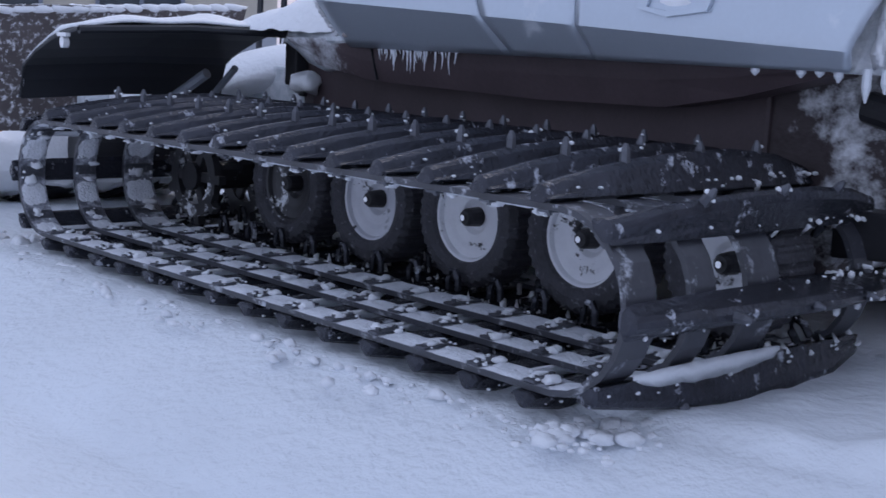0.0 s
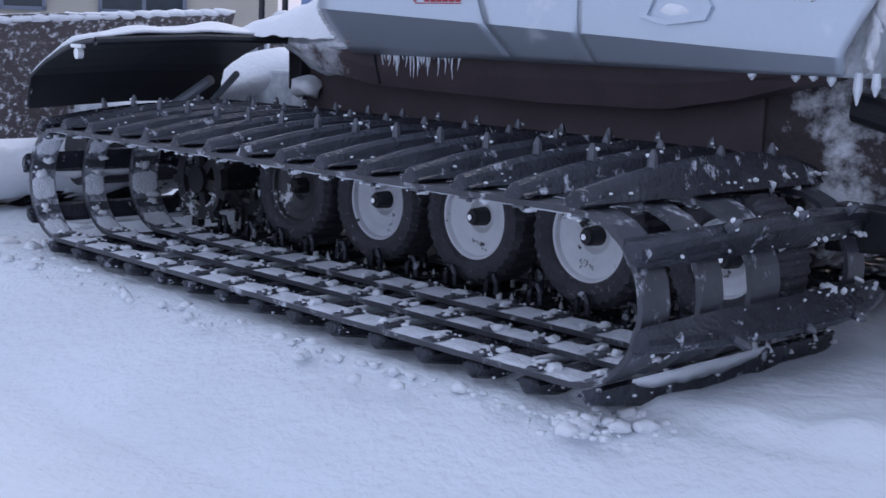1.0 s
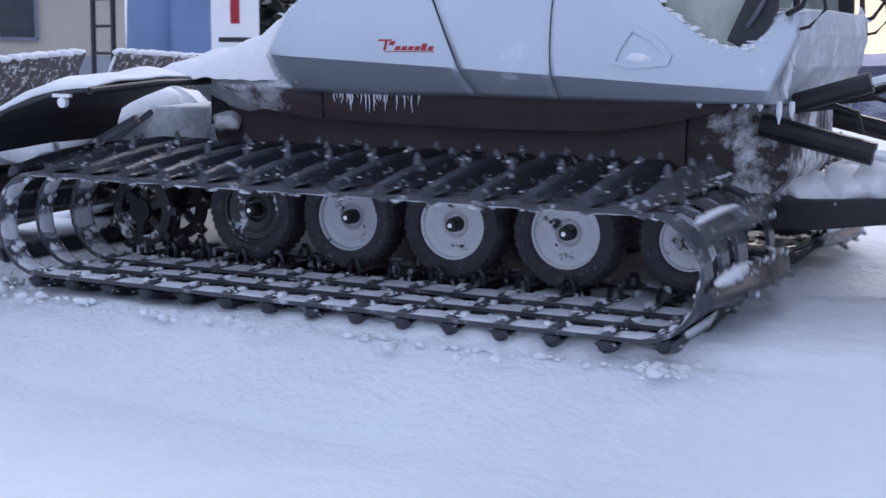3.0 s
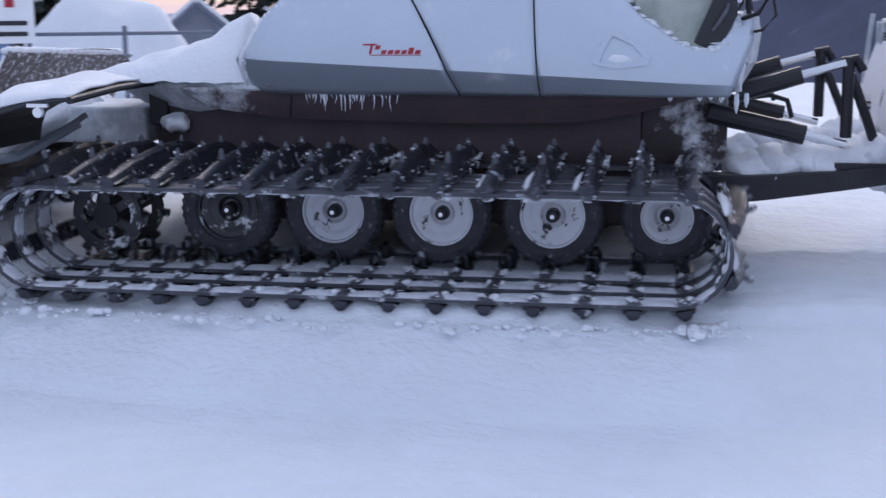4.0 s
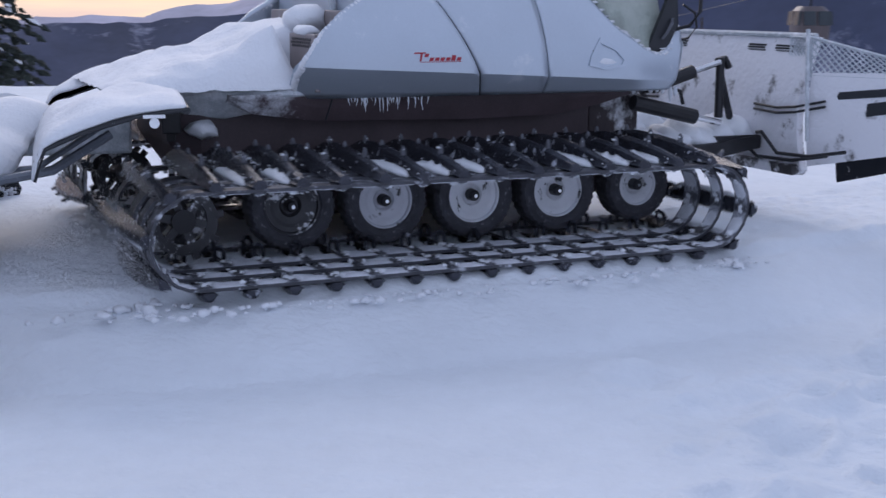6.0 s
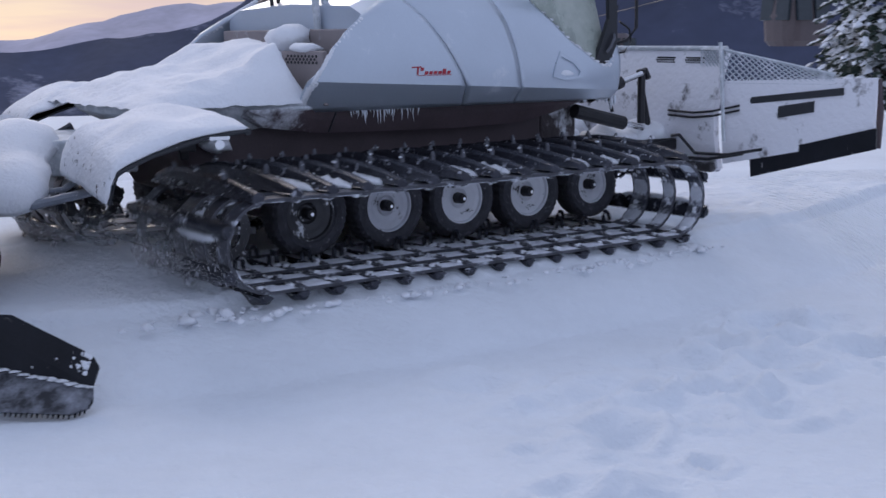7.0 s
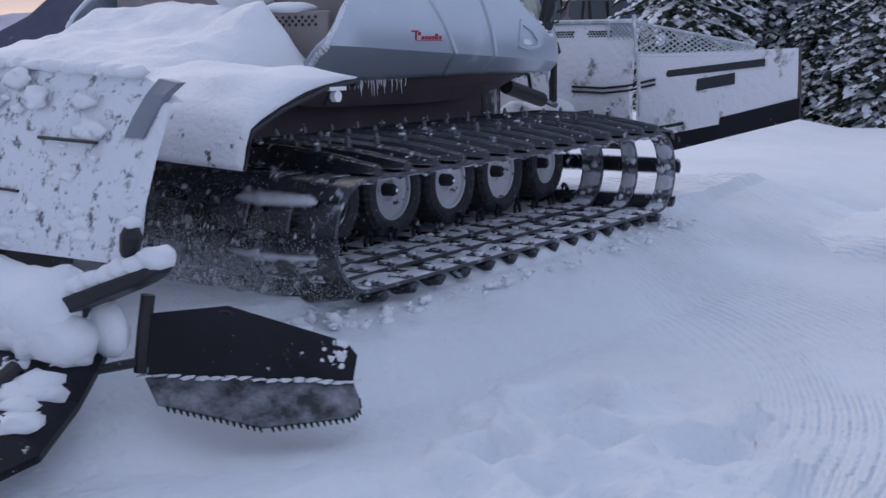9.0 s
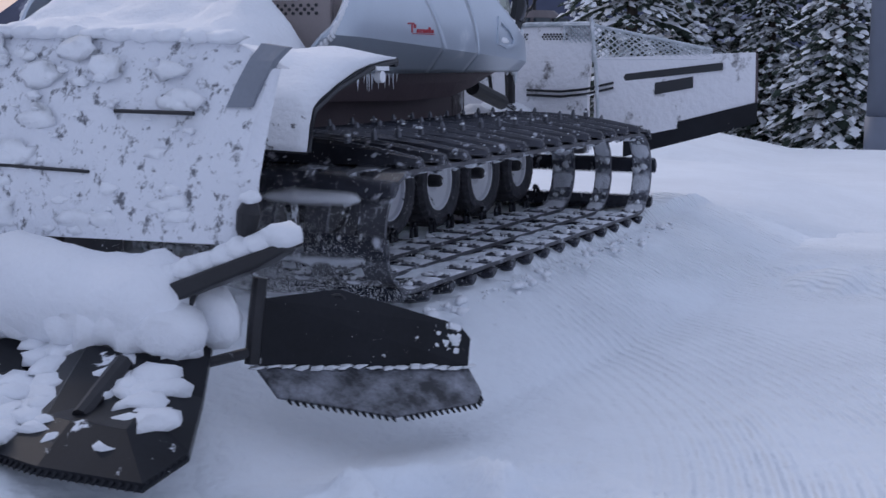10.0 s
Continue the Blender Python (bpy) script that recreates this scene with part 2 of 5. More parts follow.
# haze over the far trees put into the colour: bluer needles, greyer snow
M_NEEDLEFAR = material("hazed_far_needles", (0.03, 0.042, 0.045), 0.9, spread=0.4, scale=1, top=(0.6, 0.62, 0.68), top_at=0.60, top_scale=1.2, top_soft=0.1)
# distance haze painted into the mountains: rock tinted blue, snow dulled to mauve
M_PEAK = material("hazed_mountain_rock", (0.05, 0.06, 0.105), 0.95, spread=0.3, scale=0.01, fine=0.08, top=(0.30, 0.31, 0.40), top_at=0.56, top_scale=0.012, top_soft=0.12)
M_PEAKSNOW = material("hazed_mountain_snow", (0.45, 0.43, 0.52), 0.95, spread=0.25, scale=0.008, fine=0.05)
M_WALL = material("grey_siding", (0.30, 0.32, 0.36), 0.7, spread=0.12, scale=2)
M_CREAM = material("cream_siding", (0.46, 0.42, 0.36), 0.7, spread=0.1, scale=2)
M_BLUE = material("blue_pad", (0.16, 0.24, 0.42), 0.6, spread=0.15, scale=1.5)
M_DARKWIN = material("dark_window", (0.03, 0.04, 0.05), 0.15, spread=0.2)
M_POLE = material("grey_pole", (0.16, 0.18, 0.23), 0.5, 0.2, spread=0.08, scale=2)
M_TRIM = material("seam_trim", (0.02, 0.022, 0.028), 0.5, spread=0.2)


# ---- building helpers ----
def pieces(bm):
    """The loose pieces of a bmesh, each as a bmesh of its own."""
    bm.verts.index_update()
    seen, sets = set(), []
    for v in bm.verts:
        if v.index in seen:
            continue
        found, todo = set(), [v]
        while todo:
            a = todo.pop()
            if a.index not in found:
                found.add(a.index)
                todo += [e.other_vert(a) for e in a.link_edges]
        seen |= found
        sets.append(found)
    out = []
    for found in sets:
        one = bm.copy()
        one.verts.ensure_lookup_table()
        bmesh.ops.delete(one, geom=[v for v in one.verts if v.index not in found], context="VERTS")
        out.append(one)
    bm.free()
    return out


def parts(name, bm, mat, parent=None, label="", smooth_faces=False, bevel=0.0):
    """A part for each loose piece; returns the first."""
    return [part(name, one, mat, parent, label, smooth_faces, bevel) for one in pieces(bm)][0]


def part(name, bm, mat, parent=None, label="", smooth_faces=False, bevel=0.0):
    me = bpy.data.meshes.new(name)
    bmesh.ops.recalc_face_normals(bm, faces=bm.faces)
    bm.to_mesh(me)
    bm.free()
    for m in mat if isinstance(mat, (list, tuple)) else [mat]:
        me.materials.append(m)
    if smooth_faces:
        for p in me.polygons:
            p.use_smooth = True
    ob = new(name, me)
    if parent:
        ob.parent = parent
    if label:
        ob["label"] = label
    if bevel:
        b = ob.modifiers.new("bevel", "BEVEL")
        b.width, b.segments, b.limit_method = bevel, 2, "ANGLE"
    return ob


def thing(name, m, label, category, group="", kind=""):
    ob = new(name)
    ob.matrix_basis = m
    ob.empty_display_size = 0.1
    return tagged(ob, label, category, group, kind)


def box(bm, x0, x1, y0, y1, z0, z1, m=None, mat=0):
    v = [bm.verts.new((x, y, z)) for x in (x0, x1) for y in (y0, y1) for z in (z0, z1)]
    if m:
        for a in v:
            a.co = m @ a.co
    for f in ((0, 1, 3, 2), (4, 6, 7, 5), (0, 4, 5, 1), (2, 3, 7, 6), (0, 2, 6, 4), (1, 5, 7, 3)):
        bm.faces.new([v[i] for i in f]).material_index = mat
    return v


def loft(bm, rings, closed=True, caps=True, mat=0):
    """Skin over rings of points; closed: each ring is a loop."""
    vs = [[bm.verts.new(p) for p in r] for r in rings]
    n = len(vs[0])
    for a, b in zip(vs, vs[1:]):
        for i in range(n if closed else n - 1):
            bm.faces.new((a[i], a[(i + 1) % n], b[(i + 1) % n], b[i])).material_index = mat
    if caps and closed:
        bm.faces.new(vs[0][::-1]).material_index = mat
        bm.faces.new(vs[-1]).material_index = mat
    return vs


def tube(bm, points, radius, sides=10, mat=0):
    """A round bar along points; radius: a number or one for each point."""
    pts = [Vector(p) for p in points]
    rs = radius if isinstance(radius, (list, tuple)) else [radius] * len(pts)
    rings = []
    for i, p in enumerate(pts):
        d = (pts[min(i + 1, len(pts) - 1)] - pts[max(i - 1, 0)]).normalized()
        u = d.cross(Vector((0.3, 0.1, 1)) if abs(d.z) < 0.9 else Vector((1, 0, 0))).normalized()
        w = d.cross(u)
        rings.append([p + rs[i] * (math.cos(2 * math.pi * k / sides) * u + math.sin(2 * math.pi * k / sides) * w) for k in range(sides)])
    loft(bm, rings, mat=mat)


def lump(bm, x, y, z, rx, ry, rz, seed=0, rough=0.25, level=2, mat=0, cut=None):
    """A rounded lump of snow; cut: flattened below this height."""
    made = bmesh.ops.create_icosphere(bm, subdivisions=level, radius=1.0)["verts"]
    for v in made:
        k = 1 + rough * noise.noise(v.co * 1.7 + Vector((seed * 3.1, seed * 1.7, seed)))
        v.co = Vector((x + v.co.x * rx * k, y + v.co.y * ry * k, z + v.co.z * rz * k))
        if cut is not None and v.co.z < cut:
            v.co.z = cut
        for f in v.link_faces:
            f.material_index = mat


def plate(bm, outline, y0, y1, mat=0):
    """A flat sheet with an outline in x and z, from y0 to y1."""
    a = [bm.verts.new((x, y0, z)) for x, z in outline]
    b = [bm.verts.new((x, y1, z)) for x, z in outline]
    bm.faces.new(a).material_index = mat
    bm.faces.new(b[::-1]).material_index = mat
    for i in range(len(a)):
        j = (i + 1) % len(a)
        bm.faces.new((a[i], b[i], b[j], a[j])).material_index = mat


# ---- ground ----
LANE = np.array([(-9 + 0.5 * k, 0.0) for k in range(18)] + COURSE[::25] + [(COURSE[-1][0] + 0.3 * k * math.cos(radians(heading(10))), COURSE[-1][1] + 0.3 * k * math.sin(radians(heading(10)))) for k in range(1, 20)])
LANE = np.array([p for k, p in enumerate(LANE) if k == 0 or p[0] > max(q[0] for q in LANE[:k]) + 0.12])
LANE_RIGHT = np.roll(LANE, -1, 0) - LANE
LANE_RIGHT[-1] = LANE_RIGHT[-2]


def beside(x, y):
    """How far a place lies to the right of the groomer's lane."""
    d = (LANE[:, 0] - x) ** 2 + (LANE[:, 1] - y) ** 2
    k = int(d.argmin())
    right = LANE_RIGHT[k][1] * (x - LANE[k][0]) - LANE_RIGHT[k][0] * (y - LANE[k][1])
    return math.sqrt(d[k]) if right > 0 else 0.0


def ground_z(x, y):
    d = math.hypot(x - 5, y + 5)
    z = -0.075 + 0.010 * noise.noise(Vector((x * 0.5, y * 0.5, 3))) + 0.02 * noise.noise(Vector((x * 0.12, y * 0.12, 7)))
    if d < 40:
        z -= 0.34 * min(0.75, max(0, beside(x, y) - 2.16))
    else:
        z -= 0.1
    az = math.degrees(math.atan2(x - 5, y + 5))
    crest = 24 if az > -30 else (24 + (-30 - az) * 3 if az > -45 else 69)
    if d > crest:
        z -= 0.34 * min(d - crest, 170) * min(1, (d - crest) / 8)
    if d > crest + 170:
        z -= 0.03 * (d - crest - 170)
    return z


PRINTS = []
rnd = random.Random(5)
for i in range(46):
    u = rnd.random()
    PRINTS.append((6.9 + 1.75 * u + rnd.gauss(0, 0.32), -2.5 + 2.6 * u + rnd.gauss(0, 0.42), rnd.uniform(0.07, 0.19), rnd.uniform(0.02, 0.055), rnd.uniform(0.6, 1.6), rnd.uniform(0, 3)))
PRINTS += [(7.2, -3.1, 0.2, 0.05, 1, 0), (11.4, 4.1, 0.3, -0.05, 1, 0), (8.7, -0.4, 0.25, 0.05, 1.3, 1), (8.35, -0.15, 0.25, 0.05, 1, 2)]


def near_z(x, y):
    z = ground_z(x, y)
    z += 0.014 * noise.noise(Vector((x * 1.8, y * 1.8, 1))) + 0.008 * noise.noise(Vector((x * 6, y * 6, 5))) + 0.005 * noise.noise(Vector((x * 15, y * 15, 8)))
    # snow pressed up through the grid of the track, from where it begins to pull away
    d = beside(x, y)
    if 0.5 < d < 2.12 and x > 0.6:
        z += 0.092 * min(1, (x - 0.6) / 1.6) * min(1, (d - 0.5) / 0.12) * min(1, (2.12 - d) / 0.10) * (0.9 + 0.25 * noise.noise(Vector((x * 7, y * 7, 12))))
    for px, py, r, deep, squash, turn in PRINTS:
        if abs(x - px) > 0.7 or abs(y - py) > 0.7:
            continue
        dx, dy = x - px, y - py
        a, b = dx * math.cos(turn) + dy * math.sin(turn), dy * math.cos(turn) - dx * math.sin(turn)
        q = (a * a * squash + b * b / squash) / r**2
        q *= 1 + 0.6 * noise.noise(Vector((x * 6, y * 6, r * 50)))
        if q < 7:
            z += 1.6 * deep * (-math.exp(-q * 1.6) + 0.45 * math.exp(-((q - 2.2) ** 2)))
    return z


def make_ground():
    bm = bmesh.new()
    rings = [0.0]
    while rings[-1] < 3500:
        r = rings[-1]
        rings.append(r + (0.25 if r < 6 else 0.04 * r))
    sides = 120
    prev = None
    for r in rings[1:]:
        cur = []
        for k in range(sides):
            a = 2 * math.pi * k / sides
            x, y = 5 + r * math.cos(a), -5 + r * math.sin(a)
            hole = 0.30 if -5 < x < 13 and -7 < y < 6 else 0.0
            cur.append(bm.verts.new((x, y, ground_z(x, y) - hole)))
        if prev:
            for k in range(sides):
                bm.faces.new((prev[k], prev[(k + 1) % sides], cur[(k + 1) % sides], cur[k]))
        else:
            bm.faces.new(cur)
        prev = cur
    tagged(part("ground", bm, M_GROUND, smooth_faces=True), "smooth groomed snow slope under a dusk sky", "ground", kind="structure")
    bm = bmesh.new()
    nx, ny = 640, 460
    x0, x1, y0, y1 = -6.0, 14.0, -8.0, 7.0
    grid = []
    for i in range(nx + 1):
        row = []
        for j in range(ny + 1):
            # finer columns where the ribs lie
            u = i / nx
            x = x0 + 12.5 * u / 0.45 if u < 0.45 else 6.5 + (x1 - 6.5) * (u - 0.45) / 0.55
            y = y0 + (y1 - y0) * j / ny
            edge = min(x - x0, x1 - x, y - y0, y1 - y)
            z = near_z(x, y) - (0.25 * max(0, 1 - edge / 0.8) ** 2)
            row.append(bm.verts.new((x, y, z)))
        grid.append(row)
    for i in range(nx):
        for j in range(ny):
            bm.faces.new((grid[i][j], grid[i + 1][j], grid[i + 1][j + 1], grid[i][j + 1]))
    tagged(part("snow_field", bm, M_FIELD, smooth_faces=True), "loose snow with footprints and groomed ribs", "snow", kind="structure")


make_ground()

# ---- the snow groomer ----
XF, XR, ZC, RT = 1.32, -2.065, 0.295, 0.275
LOOP = 2 * (XF - XR) + 2 * math.pi * RT
CLEATS = 34


def on_loop(s, r=RT):
    """Place and lean on the track's loop at s metres from the front of its top run, going round over the rear."""
    s %= LOOP
    run = XF - XR
    if s < run:
        return XF - s, ZC + r, 0.0
    s -= run
    if s < math.pi * RT:
        a = s / RT
        return XR - r * math.sin(a), ZC + r * math.cos(a), a
    s -= math.pi * RT
    if s < run:
        return XR + s, ZC - r, math.pi
    a = (s - run) / RT
    return XF + r * math.sin(a), ZC - r * math.cos(a), math.pi + a


def cleat_pose(s):
    x, z, a = on_loop(s)
    return pose(x, 0, z, 0, -math.degrees(a), 0)


def cleat_mesh():
    """One cleat across the belts, with its spine, ice studs, pads, bolts and guide horns; it lies on the top run, outside up."""
    bm = bmesh.new()
    rings = []
    for y, w, h in ((-0.745, 0.044, 0.046), (-0.735, 0.052, 0.064), (-0.52, 0.057, 0.102), (-0.30, 0.058, 0.130), (-0.1, 0.058, 0.145), (0.2, 0.058, 0.152), (0.45, 0.057, 0.130), (0.64, 0.052, 0.080), (0.655, 0.044, 0.050)):
        rings.append([(-w * 0.6, y, 0.012), (w * 0.6, y, 0.012), (w, y, 0.026), (w * 0.74, y, h * 0.50), (w * 0.47, y, h * 0.86), (w * 0.16, y, h), (-w * 0.16, y, h), (-w * 0.47, y, h * 0.86), (-w * 0.74, y, h * 0.50), (-w, y, 0.026)])
    loft(bm, rings)
    for y in (-0.36, 0.02, 0.34):
        tube(bm, [(0, y, 0.09), (0, y, 0.155), (0, y, 0.178)], [0.020, 0.016, 0.006], 6, mat=1)
    for yc, w in BELTS:
        box(bm, -0.024, 0.024, yc - w * 0.47, yc + w * 0.47, -0.020, -0.012, mat=1)
        for dy in (-0.28, 0.28):
            tube(bm, [(0, yc + dy * w, -0.020), (0, yc + dy * w, -0.030)], 0.011, 6, mat=1)
    for y in (0.115, 0.395):
        pts = [(-0.03, y, -0.005), (-0.028, y, -0.055), (-0.012, y, -0.085), (0.012, y, -0.085), (0.028, y, -0.055), (0.03, y, -0.005)]
        tube(bm, pts, 0.015, 6, mat=0)
    me = bpy.data.meshes.new("cleat")
    bmesh.ops.recalc_face_normals(bm, faces=bm.faces)
    bm.to_mesh(me)
    bm.free()
    me.materials.append(M_CLEAT)
    me.materials.append(M_PAD)
    return me


# centres and widths of the belts, from the middle of a track
BELTS = ((-0.652, 0.135), (-0.365, 0.12), (-0.06, 0.17), (0.53, 0.12))
CLEAT_MESH = cleat_mesh()


def crumbs(bm, n, rnd, xs, ys, zs, size):
    for i in range(n):
        r = size * rnd.uniform(0.4, 1.2)
        made = bmesh.ops.create_icosphere(bm, subdivisions=1, radius=r)["verts"]
        c = Vector((rnd.uniform(*xs), rnd.uniform(*ys), rnd.uniform(*zs)))
        for v in made:
            v.co = Vector((v.co.x * rnd.uniform(0.8, 1.3), v.co.y * 1.2, v.co.z * 0.7)) + c


def clod_mesh(seed):
    rnd = random.Random(seed)
    bm = bmesh.new()
    for k in range(60):
        y = rnd.uniform(-0.72, 0.64) if k < 24 else rnd.uniform(-0.05, 0.64)
        crumbs(bm, 1, rnd, (-0.062, -0.03) if rnd.random() < 0.5 else (0.03, 0.062), (y, y), (0.03, 0.07), 0.007 + 0.006 * (y > 0.1))
    for y in (-0.36, 0.02, 0.34):
        if rnd.random() < 0.7:
            crumbs(bm, 2, rnd, (-0.015, 0.015), (y - 0.02, y + 0.02), (0.135, 0.16), 0.011)
    # snow pressed between the cleats, on the inner side of the belts
    for yc, w in BELTS:
        for q in range(2):
            lump(bm, rnd.uniform(-0.05, 0.05), yc + rnd.uniform(-0.33, 0.33) * w, -0.022, rnd.uniform(0.012, 0.03), w * rnd.uniform(0.12, 0.26), rnd.uniform(0.008, 0.016), seed * 7 + 3 * yc + q, 0.7, 2)
        crumbs(bm, 4, rnd, (-0.07, 0.07), (yc - w * 0.45, yc + w * 0.45), (-0.03, -0.02), 0.008)
    for v in bm.verts:
        if v.co.z < 0.03:
            v.co.z = min(v.co.z, -0.012)
    # snow caught along the cleat's back
    if seed % 3 != 1:
        y0 = rnd.uniform(-0.70, -0.55)
        y1 = y0 + rnd.uniform(0.45, 0.85)
        rings = []
        for k in range(15):
            u = k / 14
            y = y0 + (y1 - y0) * u
            f = (4 * u * (1 - u)) ** 0.6 * (0.75 + 0.6 * noise.noise(Vector((seed, y * 14, 1)))) + 0.02
            rings.append([(-0.060, y, 0.014), (-0.062 - 0.04 * f, y, 0.013), (-0.058 - 0.026 * f, y, 0.018 + 0.02 * f), (-0.046, y, 0.030 + 0.045 * f)])
        loft(bm, rings)
    me = bpy.data.meshes.new("snow_clod")
    bm.to_mesh(me)
    bm.free()
    for p in me.polygons:
        p.use_smooth = True
    me.materials.append(M_SNOW)
    return me


def pack_mesh(seed):
    """Snow pressed on the belts and between them, half way from cleat to cleat."""
    bm = bmesh.new()
    for yc, w in BELTS:
        nx, ny = 9, 8
        grid = []
        for i in range(nx + 1):
            u = 2 * i / nx - 1
            row = []
            for j in range(ny + 1):
                v = 2 * j / ny - 1
                x = u * (0.088 + 0.018 * noise.noise(Vector((v * 2.1, seed, yc * 7))))
                y = yc + v * w * (0.47 + 0.05 * noise.noise(Vector((u * 2.3, seed + 4, yc * 5))))
                dome = (1 - u**6) * (1 - v**6)
                row.append(bm.verts.new((x, y, -0.0105 - dome * (0.006 + 0.009 * abs(noise.noise(Vector((x * 30, y * 30, seed))))))))
            grid.append(row)
        for i in range(nx):
            for j in range(ny):
                bm.faces.new((grid[i][j], grid[i + 1][j], grid[i + 1][j + 1], grid[i][j + 1]))
    me = bpy.data.meshes.new("packed_snow")
    bm.to_mesh(me)
    bm.free()
    for p in me.polygons:
        p.use_smooth = True
    me.materials.append(M_POWDER)
    return me


CLODS = [clod_mesh(i) for i in range(5)]
PACKS = [pack_mesh(i + 40) for i in range(5)]
RIDERS = []
WHEELS = []


def track(parent, side):
    t = None
    for yc, w in (BELTS[2], BELTS[0], BELTS[1], BELTS[3]):
        bm = bmesh.new()
        y = -yc * side
        rings = []
        for k in range(120):
            x, z, a = on_loop(LOOP * k / 120)
            nx, nz = -math.sin(a), math.cos(a)
            rings.append([(x + nx * d, y + e, z + nz * d) for d, e in ((0.010, -w / 2), (0.010, w / 2), (-0.010, w / 2), (-0.010, -w / 2))])
        rings.append(rings[0])
        loft(bm, rings, caps=False)
        # the inner face carries packed snow dust
        for f in bm.faces:
            c = f.calc_center_median()
            xc = min(max(c.x, XR), XF)
            if math.hypot(c.x - xc, c.z - ZC) < RT - 0.005:
                f.material_index = 1
        bmesh.ops.remove_doubles(bm, verts=bm.verts, dist=0.0005)
        belt = part("belt" if t else "track", bm, [M_BELT, M_BELTIN], t or parent, "dark rubber belt dusted with snow")
        if not t:
            t = belt
            t.matrix_basis = pose(0, 1.355 * side, 0)
    for i in range(CLEATS):
        c = new("cleat", CLEAT_MESH)
        c.parent = t
        RIDERS.append((c, i * LOOP / CLEATS, side))
        for name, meshes, at in (("snow_clod", CLODS, 0.0), ("packed_snow", PACKS, 0.5)):
            s = new(name, meshes[(i * 3 + (side > 0)) % 5])
            s.parent = t
            s["kind"] = "stuff"
            RIDERS.append((s, (i + at) * LOOP / CLEATS, side))
    return t


def wheel(parent, side, x, y, z, r, rim_r, dark=False, lugs=38):
    """A road wheel that turns about its axle; side -1 shows its face to -y."""
    bm = bmesh.new()
    w = 0.10
    prof = [(rim_r * 0.97, -0.8), (rim_r * 1.05, -1.0), (r * 0.80, -1.12), (r * 0.93, -1.05), (r, -0.75), (r * 1.005, 0), (r, 0.75), (r * 0.93, 1.05), (r * 0.80, 1.12), (rim_r * 1.05, 1.0), (rim_r * 0.97, 0.8)]
    n = 4 * lugs
    rings = []
    for k in range(n + 1):
        a = 2 * math.pi * k / n
        out = 0.007 if k % 4 < 2 else -0.002
        rings.append([((rr + (out if rr > r * 0.9 else 0)) * math.cos(a), yy * w, (rr + (out if rr > r * 0.9 else 0)) * math.sin(a)) for rr, yy in prof])
    loft(bm, rings, closed=False, caps=False)
    bmesh.ops.remove_doubles(bm, verts=bm.verts, dist=0.0005)
    wh = part("wheel", bm, M_TYRE, parent, "ribbed black tyre on a steel rim", smooth_faces=False)
    wh.matrix_basis = pose(x, y, z)
    bm = bmesh.new()
    f = side
    prof = [(0.0, 0.020), (0.055, 0.020), (0.075, 0.040), (rim_r * 0.62, 0.048), (rim_r * 0.74, 0.056), (rim_r * 0.90, 0.060), (rim_r * 0.94, 0.080), (rim_r, 0.085), (rim_r * 1.0, -0.08), (0.0, -0.08)]
    rings = []
    for k in range(41):
        a = 2 * math.pi * k / 40
        rings.append([(rr * math.cos(a), f * yy, rr * math.sin(a)) for rr, yy in prof])
    loft(bm, rings, closed=False, caps=False)
    bmesh.ops.remove_doubles(bm, verts=bm.verts, dist=0.0005)
    part("rim", bm, M_RIMDARK if dark == 1 else M_RIMHALF if dark == 2 else M_RIM, wh, "snow-caked steel rim", smooth_faces=False)
    bm = bmesh.new()
    tube(bm, [(0, f * 0.02, 0), (0, f * 0.085, 0), (0, f * 0.10, 0)], [0.042, 0.038, 0.028], 14)
    part("hub", bm, M_BLACK, wh, "black hub cap")
    bm = bmesh.new()
    tube(bm, [(0, f * 0.10, 0), (0, f * 0.112, 0)], 0.013, 8)
    part("axle_bolt", bm, M_CHROME, wh, "bright axle bolt")
    WHEELS.append((wh, side, r))
    return wh


def sprocket(parent, side, x, y, z):
    """Drive sprocket: two toothed rings on spokes round a hub."""
    wh = None
    for e in (-0.16, 0.16):
        bm = bmesh.new()
        rings = []
        for rr, yy in ((0.15, -0.02), (0.215, -0.02), (0.215, 0.02), (0.15, 0.02)):
            rings.append([(rr * math.cos(2 * math.pi * k / 36), e + yy, rr * math.sin(2 * math.pi * k / 36)) for k in range(36)])
        rings.append(rings[0])
        loft(bm, rings, caps=False)
        ring = part("toothed_ring" if wh else "drive_sprocket", bm, M_RIMDARK, wh or parent, "toothed drive sprocket packed with snow")
        wh = wh or ring
        for k in range(9):
            bm = bmesh.new()
            box(bm, 0.20, 0.255, e - 0.02, e + 0.02, -0.022, 0.022, pose(0, 0, 0, 0, 40 * k, 0))
            part("tooth", bm, M_RIMDARK, wh)
        for k in range(6):
            bm = bmesh.new()
            box(bm, 0.05, 0.17, e - 0.014, e + 0.014, -0.025, 0.025, pose(0, 0, 0, 0, 60 * k, 0))
            part("spoke", bm, M_RIMDARK, wh)
    bm = bmesh.new()
    tube(bm, [(0, -0.2, 0), (0, 0.2, 0)], 0.075, 16)
    part("hub", bm, M_BLACK, wh, "black sprocket hub")
    wh.matrix_basis = pose(x, y, z)
    WHEELS.append((wh, side, 0.26))


